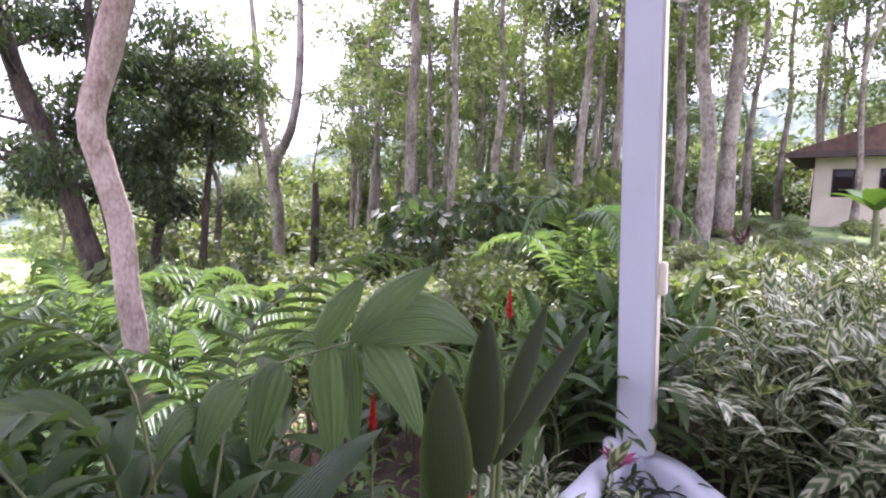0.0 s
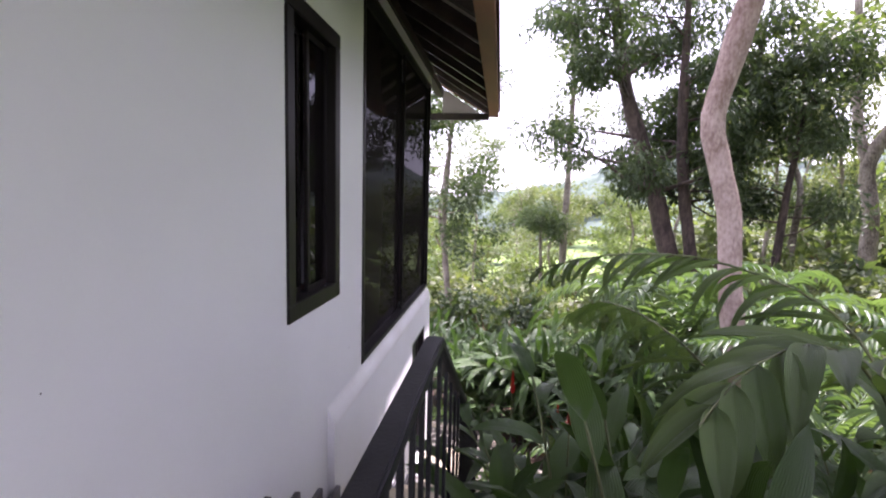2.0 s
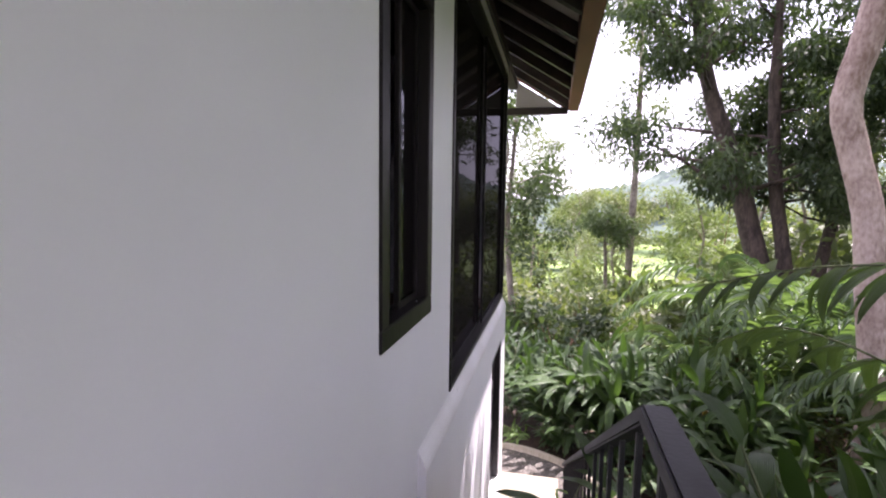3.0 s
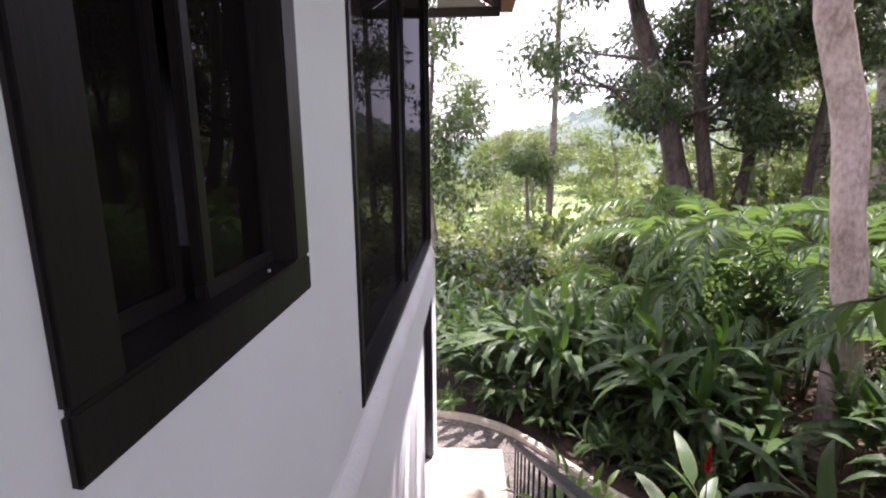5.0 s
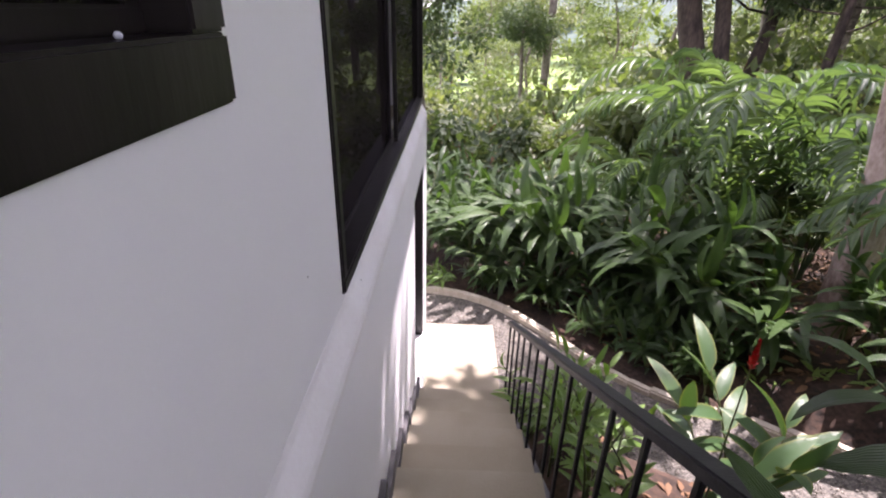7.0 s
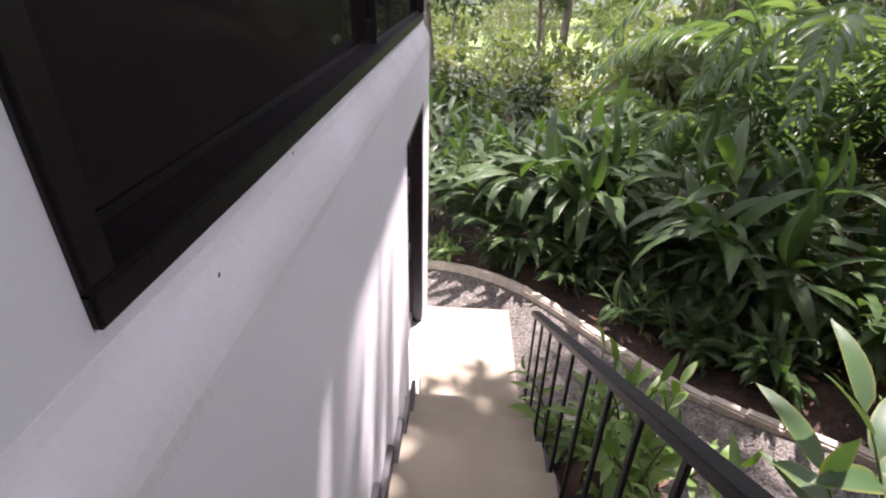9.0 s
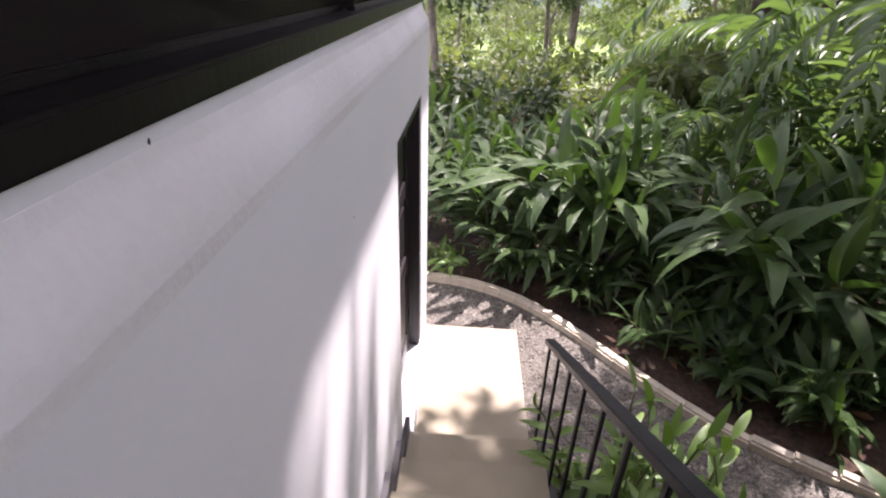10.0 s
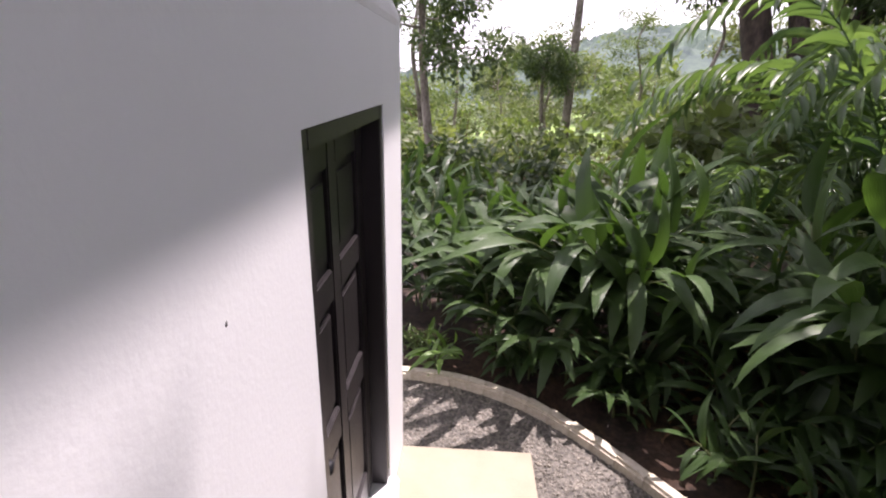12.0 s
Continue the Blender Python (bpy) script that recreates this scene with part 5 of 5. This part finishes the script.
# feather palms further down the bed
for i, (x, y, n, L) in enumerate(((-9.2, 4.5, 9, 2.7), (-8.6, 5.6, 9, 2.7), (-10.6, 5.0, 9, 2.8), (-5.0, 5.0, 9, 2.0), (-8.2, 6.8, 9, 2.2), (-10.5, 3.9, 9, 2.2), (-3.0, 6.0, 8, 1.9), (-11.5, 6.5, 8, 2.2), (-6.4, 7.6, 8, 2.1), (-1.8, 8.5, 7, 1.6), (-9.6, 5.2, 8, 2.0))):
    rnd = random.Random(500 + i)
    g = at_ground(x, y)
    p = tagged(empty("feather_palm", g), "low feather palm with arching blue-green fronds", "palm", "feather palms in the bed")
    for k in range(n):
        phi = k * 6.283 / n + rnd.uniform(-0.3, 0.3)
        o = Vector((math.cos(phi), math.sin(phi), 0))
        h = rnd.uniform(1.7, 2.4) if i < 3 else rnd.uniform(0.9, 1.5)
        pile = Pile()
        frond(p, [Vector((0, 0, -0.2)), o * 0.12 * L + Vector((0, 0, h * 0.7)), o * 0.42 * L + Vector((0, 0, h * 1.25)), o * 0.75 * L + Vector((0, 0, h * 1.25)), o * L + Vector((0, 0, h * 0.95))],
              28, 0.52 if i < 3 else 0.42, 0.075 if i < 3 else 0.05, FEATHER_LEAVES, rnd, start=0.25, angle=1.1, hang=0.18, pile=pile, stalk=0.013)
        fo = new("frond", pile.mesh("frond", FEATHER))
        fo.parent = p

# ---- dark paddle-leaved plant at the terrace edge ----
paddle = tagged(empty("paddle_leaf_plant", (0.55, 2.85, 2.4)), "upright plant with dark paddle leaves at the terrace edge", "plant")
O = Vector((0.55, 2.85, 2.4))
for tip, low, w, dr in (((0.48, 2.96, 4.23), (0.50, 2.92, 3.86), 0.105, 0.1), ((0.555, 3.12, 4.26), (0.52, 2.98, 3.95), 0.06, 0.2), ((0.66, 3.17, 4.23), (0.52, 2.95, 3.88), 0.055, 0.3),
                        ((0.475, 2.80, 4.13), (0.51, 2.79, 3.80), 0.12, 0.1), ((0.62, 2.62, 3.95), (0.60, 2.70, 3.68), 0.13, 0.2), ((0.30, 2.95, 3.85), (0.46, 2.88, 3.6), 0.11, 0.5)):
    t, l = Vector(tip), Vector(low)
    d = t - l
    s = leaf_shape(d.length * 1.03, w, -dr, 0.18, seg=9, base=0.1)
    lf = new("leaf", shape_mesh("leaf", s, PADDLE))
    lf.parent = paddle
    lf.matrix_basis = aim(l - O, d, (Vector((1.2, 1.9, 4.4)) - l) * -1)
    st = cane_shape([Vector((0, 0, -0.2)), (l - O) * 0.5 + Vector((0, 0, 0.05)), l - O], 0.012, 0.007)
    part("stem", (st[0], st[1]), CANE, paddle, smooth=True)
big = tagged(empty("rolled_leaf_plant", (0.4, 2.2, 2.4)), "single rolled yellow-green young leaf beside the terrace", "plant")
lf = new("leaf", shape_mesh("leaf", leaf_shape(0.34, 0.03, 0.1, 0.9, seg=7, base=0.4), GINGER_LIGHT))
lf.parent = big
lf.matrix_basis = aim(Vector((-0.12, -0.18, 1.38)), Vector((0.12, 0.40, 0.27)))
lf = new("leaf", shape_mesh("leaf", leaf_shape(0.42, 0.13, 0.6, 0.25, seg=9), GINGER))
lf.parent = big
lf.matrix_basis = aim(Vector((-0.05, -0.1, 1.36)), Vector((0.15, 0.35, 0.06)))
st = cane_shape([(0, 0, -0.2), (-0.05, -0.05, 0.7), (-0.12, -0.18, 1.38)], 0.012, 0.008)
part("stem", (st[0], st[1]), CANE, big, smooth=True)

# ---- red ginger flowers ----
for at, sz in (((-0.42, 3.42, 3.5), 1.0), ((-1.39, 6.1, 3.4), 1.8), ((-0.5, 5.4, 3.3), 1.2), ((-0.37, 7.5, 2.95), 1.6), ((-0.08, 8.6, 2.9), 1.8), ((-1.99, 1.28, 3.12), 0.8), ((-3.67, 1.77, 2.2), 1.0), ((0.3, 3.15, 3.55), 0.8), ((-1.2, 1.5, 3.3), 0.7)):
    red_spike(at, at[2] - height(at[0], at[1]) + 0.1, size=sz)

# ---- cream-striped thicket right of the post ----
for i in range(34):
    x, y = R.uniform(0.5, 4.2), R.uniform(5.6, 10.5)
    if i < 8:
        x, y = R.uniform(0.75, 2.2), R.uniform(5.3, 6.3)
    ginger("striped_ginger", at_ground(x, y), 13, R.uniform(1.0, 1.5), VAR_LEAVES, random.Random(600 + i), "bushy ginger with cream-striped leaves beyond the terrace", "plant", "cream-striped gingers",
           per_stem=11, spread=0.35, lean=0.55, parts=i < 4, start=0.2)
for i, (x, y) in enumerate(((0.1, 3.7), (-0.05, 4.4), (0.2, 4.0))):
    ginger("striped_ginger", at_ground(x, y), 7, 0.6, VAR_LEAVES, random.Random(650 + i), "bushy ginger with cream-striped leaves beyond the terrace", "plant", "cream-striped gingers", per_stem=9, spread=0.25, lean=0.5, parts=False)
for i in range(16):
    x, y = R.uniform(-2.2, 0.6), R.uniform(4.6, 8.5)
    ginger("ginger_plant", at_ground(x, y), 9, R.uniform(0.7, 1.1), LIGHT_LEAVES if i % 2 else GINGER_LEAVES, random.Random(670 + i), "leafy green ginger beyond the terrace wall", "plant", "gingers beyond the terrace", per_stem=9, spread=0.3, lean=0.5, parts=False)
for i in range(26):
    x, y = R.uniform(-3.5, 4.5), R.uniform(8.0, 15.0)
    shrub(x, y, R.uniform(0.4, 0.8), R.choice((0, 2, 3)), R.uniform(0, 360))
for i, (az, d, sc) in enumerate(((81.4, 15, 1.5), (70.5, 14, 1.0), (72.5, 19, 1.0), (58, 17, 0.9))):
    x, y = toward(az, d)
    ginger("plum_cordyline", at_ground(x, y), 7, 0.5 * sc, PLUM_LEAVES, random.Random(700 + i), "dark plum-leaved cordyline rosette on the sunny slope", "plant", "plum cordylines", per_stem=9, spread=0.15, lean=0.3, parts=False, start=0.2)

# ---- low white terrace wall and planter ----
wall_line = [(0.10, 3.95), (0.11, 4.3), (0.10, 4.75), (0.10, 5.05), (0.20, 5.22), (0.42, 5.12), (0.72, 4.88), (1.05, 4.66), (1.6, 4.4), (2.6, 4.1)]
pts = dense([Vector((p[0], p[1], 0)) for p in wall_line], 0.1)
verts, faces = [], []
for i, p in enumerate(pts):
    a, b = pts[max(0, i - 1)], pts[min(len(pts) - 1, i + 1)]
    t = (b - a).normalized()
    nrm = Vector((-t.y, t.x, 0))
    for off, z in ((-0.075, 2.2), (-0.075, 2.955), (-0.045, 2.99), (0.045, 2.99), (0.075, 2.955), (0.075, 2.2)):
        q = p + nrm * off * (1 + 0.3 * noise.noise(p * 4))
        verts.append((q.x, q.y, z + (0.03 * noise.noise(p * 5 + Vector((0, 0, z))) if z > 2.5 else 0)))
for i in range(len(pts) - 1):
    for k in range(5):
        faces.append((i * 6 + k, i * 6 + k + 1, (i + 1) * 6 + k + 1, (i + 1) * 6 + k))
faces += [tuple(range(6))[::-1], tuple((len(pts) - 1) * 6 + k for k in range(6))]
tagged(part("terrace_wall", (verts, faces), POSTPAINT, smooth=True), "low rounded white wall edging the terrace", "wall", kind="structure")
flower = tagged(empty("pink_bromeliad", (0.22, 4.72, 2.86)), "small pink bromeliad flower with dark fern leaves by the post", "plant")
pile, pile2 = Pile(), Pile()
rf = random.Random(9)
for k in range(11):
    phi = k * 2.4
    pile.add(leaf_shape(0.15, 0.05, 0.5, 0.3, seg=4), aim(Vector((0, 0, 0.18)), Vector((math.cos(phi), math.sin(phi), 1.2))))
for k in range(90):
    phi = rf.uniform(0, 6.28)
    pile2.add(leaf_shape(rf.uniform(0.15, 0.3), 0.03, 1.2, 0.3, seg=4), aim(Vector((rf.uniform(-0.05, 0.4), rf.uniform(-0.3, 0.25), 0.02)), Vector((math.cos(phi), math.sin(phi), rf.uniform(0.3, 1.4)))))
fo = new("petals", pile.mesh("petals", PINK))
fo.parent = flower
fo = new("leaves", pile2.mesh("leaves", GINGER))
fo.parent = flower
stone_bm = bmesh.new()
bmesh.ops.create_icosphere(stone_bm, subdivisions=3, radius=0.06)
for v in stone_bm.verts:
    v.co *= 1 + 0.55 * noise.noise(v.co * 14)
st = part("white_stone", stone_bm, POSTPAINT, smooth=True)
st.location = (0.08, 4.98, 3.03)
tagged(st, "rounded white-painted stone on the terrace wall", "stone")

# ---- neighbouring house up the slope ----
hx, hy = toward(86.5, 30)
house = tagged(empty("neighbour_house", (hx, hy, height(hx, hy))), "cream rendered house with a brown tiled roof behind trees", "house")
part("wall", box(0, 7, 0, 6, -0.5, 3.3, 0.02), HOUSEWALL, house)
part("roof", prism([(-1.1, 3.25), (-1.1, 3.45), (3.5, 5.0), (8.1, 3.45), (8.1, 3.25)], "y", -0.9, 7.0), ROOFTILE, house, "brown tiled roof")
part("fascia", box(-1.15, 8.15, -0.97, -0.905, 3.2, 3.46), RAFTER, house)
for xx in (0.7, 2.4):
    wv = part("window", box(xx, xx + 0.85, -0.03, 0.05, 1.4, 2.7, 0.01), BLACK, house)
    part("pane", box(xx + 0.08, xx + 0.77, -0.05, -0.035, 1.48, 2.62), GLASS, wv)

# banana-like plant near that house
bx, by = toward(91.0, 12.5)
ban = tagged(empty("banana_plant", at_ground(bx, by)), "young banana plant with broad bright leaves", "plant")
for k, (phi, rise, L) in enumerate(((0.2, 1.6, 1.1), (2.2, 1.0, 1.2), (3.6, 0.8, 1.1), (4.6, 0.9, 1.2), (5.6, 1.2, 1.0))):
    lf = new("leaf", shape_mesh("leaf", leaf_shape(L, 0.38, 0.9, 0.15, seg=9), GINGER_LIGHT))
    lf.parent = ban
    lf.matrix_basis = aim(Vector((0, 0, 1.5)), Vector((math.cos(phi), math.sin(phi), rise)))
st = cane_shape([(0, 0, -0.2), (0.03, 0, 0.8), (0, 0, 1.55)], 0.09, 0.05, 9)
part("stem", (st[0], st[1]), CANE, ban, smooth=True)

# ---- ground cover, litter and grass ----


def scatter(count, region, shapes, seed, lift=0.0, flat=False, upright=1.0):
    rnd = random.Random(seed)
    pile = Pile()
    for _ in range(count):
        x, y = rnd.uniform(region[0], region[1]), rnd.uniform(region[2], region[3])
        d, pz = path_near(x, y)
        if d < 1.0 or (y < 1.1 and x > -7.4):
            continue
        phi = rnd.uniform(0, 6.28)
        go = Vector((math.cos(phi), math.sin(phi), rnd.uniform(-0.1, 0.3) if flat else upright * rnd.uniform(0.5, 2.0)))
        pile.add(shapes[rnd.randrange(len(shapes))], aim(Vector((x, y, height(x, y) + lift)), go, roll=rnd.uniform(-0.6, 0.6)) @ Matrix.Scale(rnd.uniform(0.6, 1.3), 4))
    return pile


DEADLEAF = leaf_material("dead_leaf", (0.06, 0.03, 0.014), (0.22, 0.12, 0.06), rough=0.8, translucent=0.1)
litter = new("leaf_litter", scatter(3500, (-11, -3, 1.5, 6.5), [leaf_shape(0.13, 0.045, 0.5, 0.3, seg=3), leaf_shape(0.08, 0.03, 0.9, 0.4, seg=3)], 21, 0.015, True).mesh("leaf_litter", DEADLEAF))
tagged(litter, "brown dead leaves littering the bed", "leaf litter", kind="stuff")
cover = new("ground_cover", scatter(9000, (-6, 6, 3.5, 14), [leaf_shape(0.16, 0.06, 0.8, 0.25, seg=3), leaf_shape(0.22, 0.03, 1.1, 0.3, seg=3)], 22, 0.0, False, 0.8).mesh("ground_cover", GRASS))
tagged(cover, "low green ground cover on the garden slope", "ground cover", kind="stuff")
tuft = new("grass_tuft", scatter(500, (-8.95, -8.25, -0.5, 0.25), [leaf_shape(0.16, 0.012, 1.1, 0.3, seg=3)], 23).mesh("grass_tuft", GRASS))
tagged(tuft, "bright tuft of grass beside the kerb", "grass", kind="stuff")
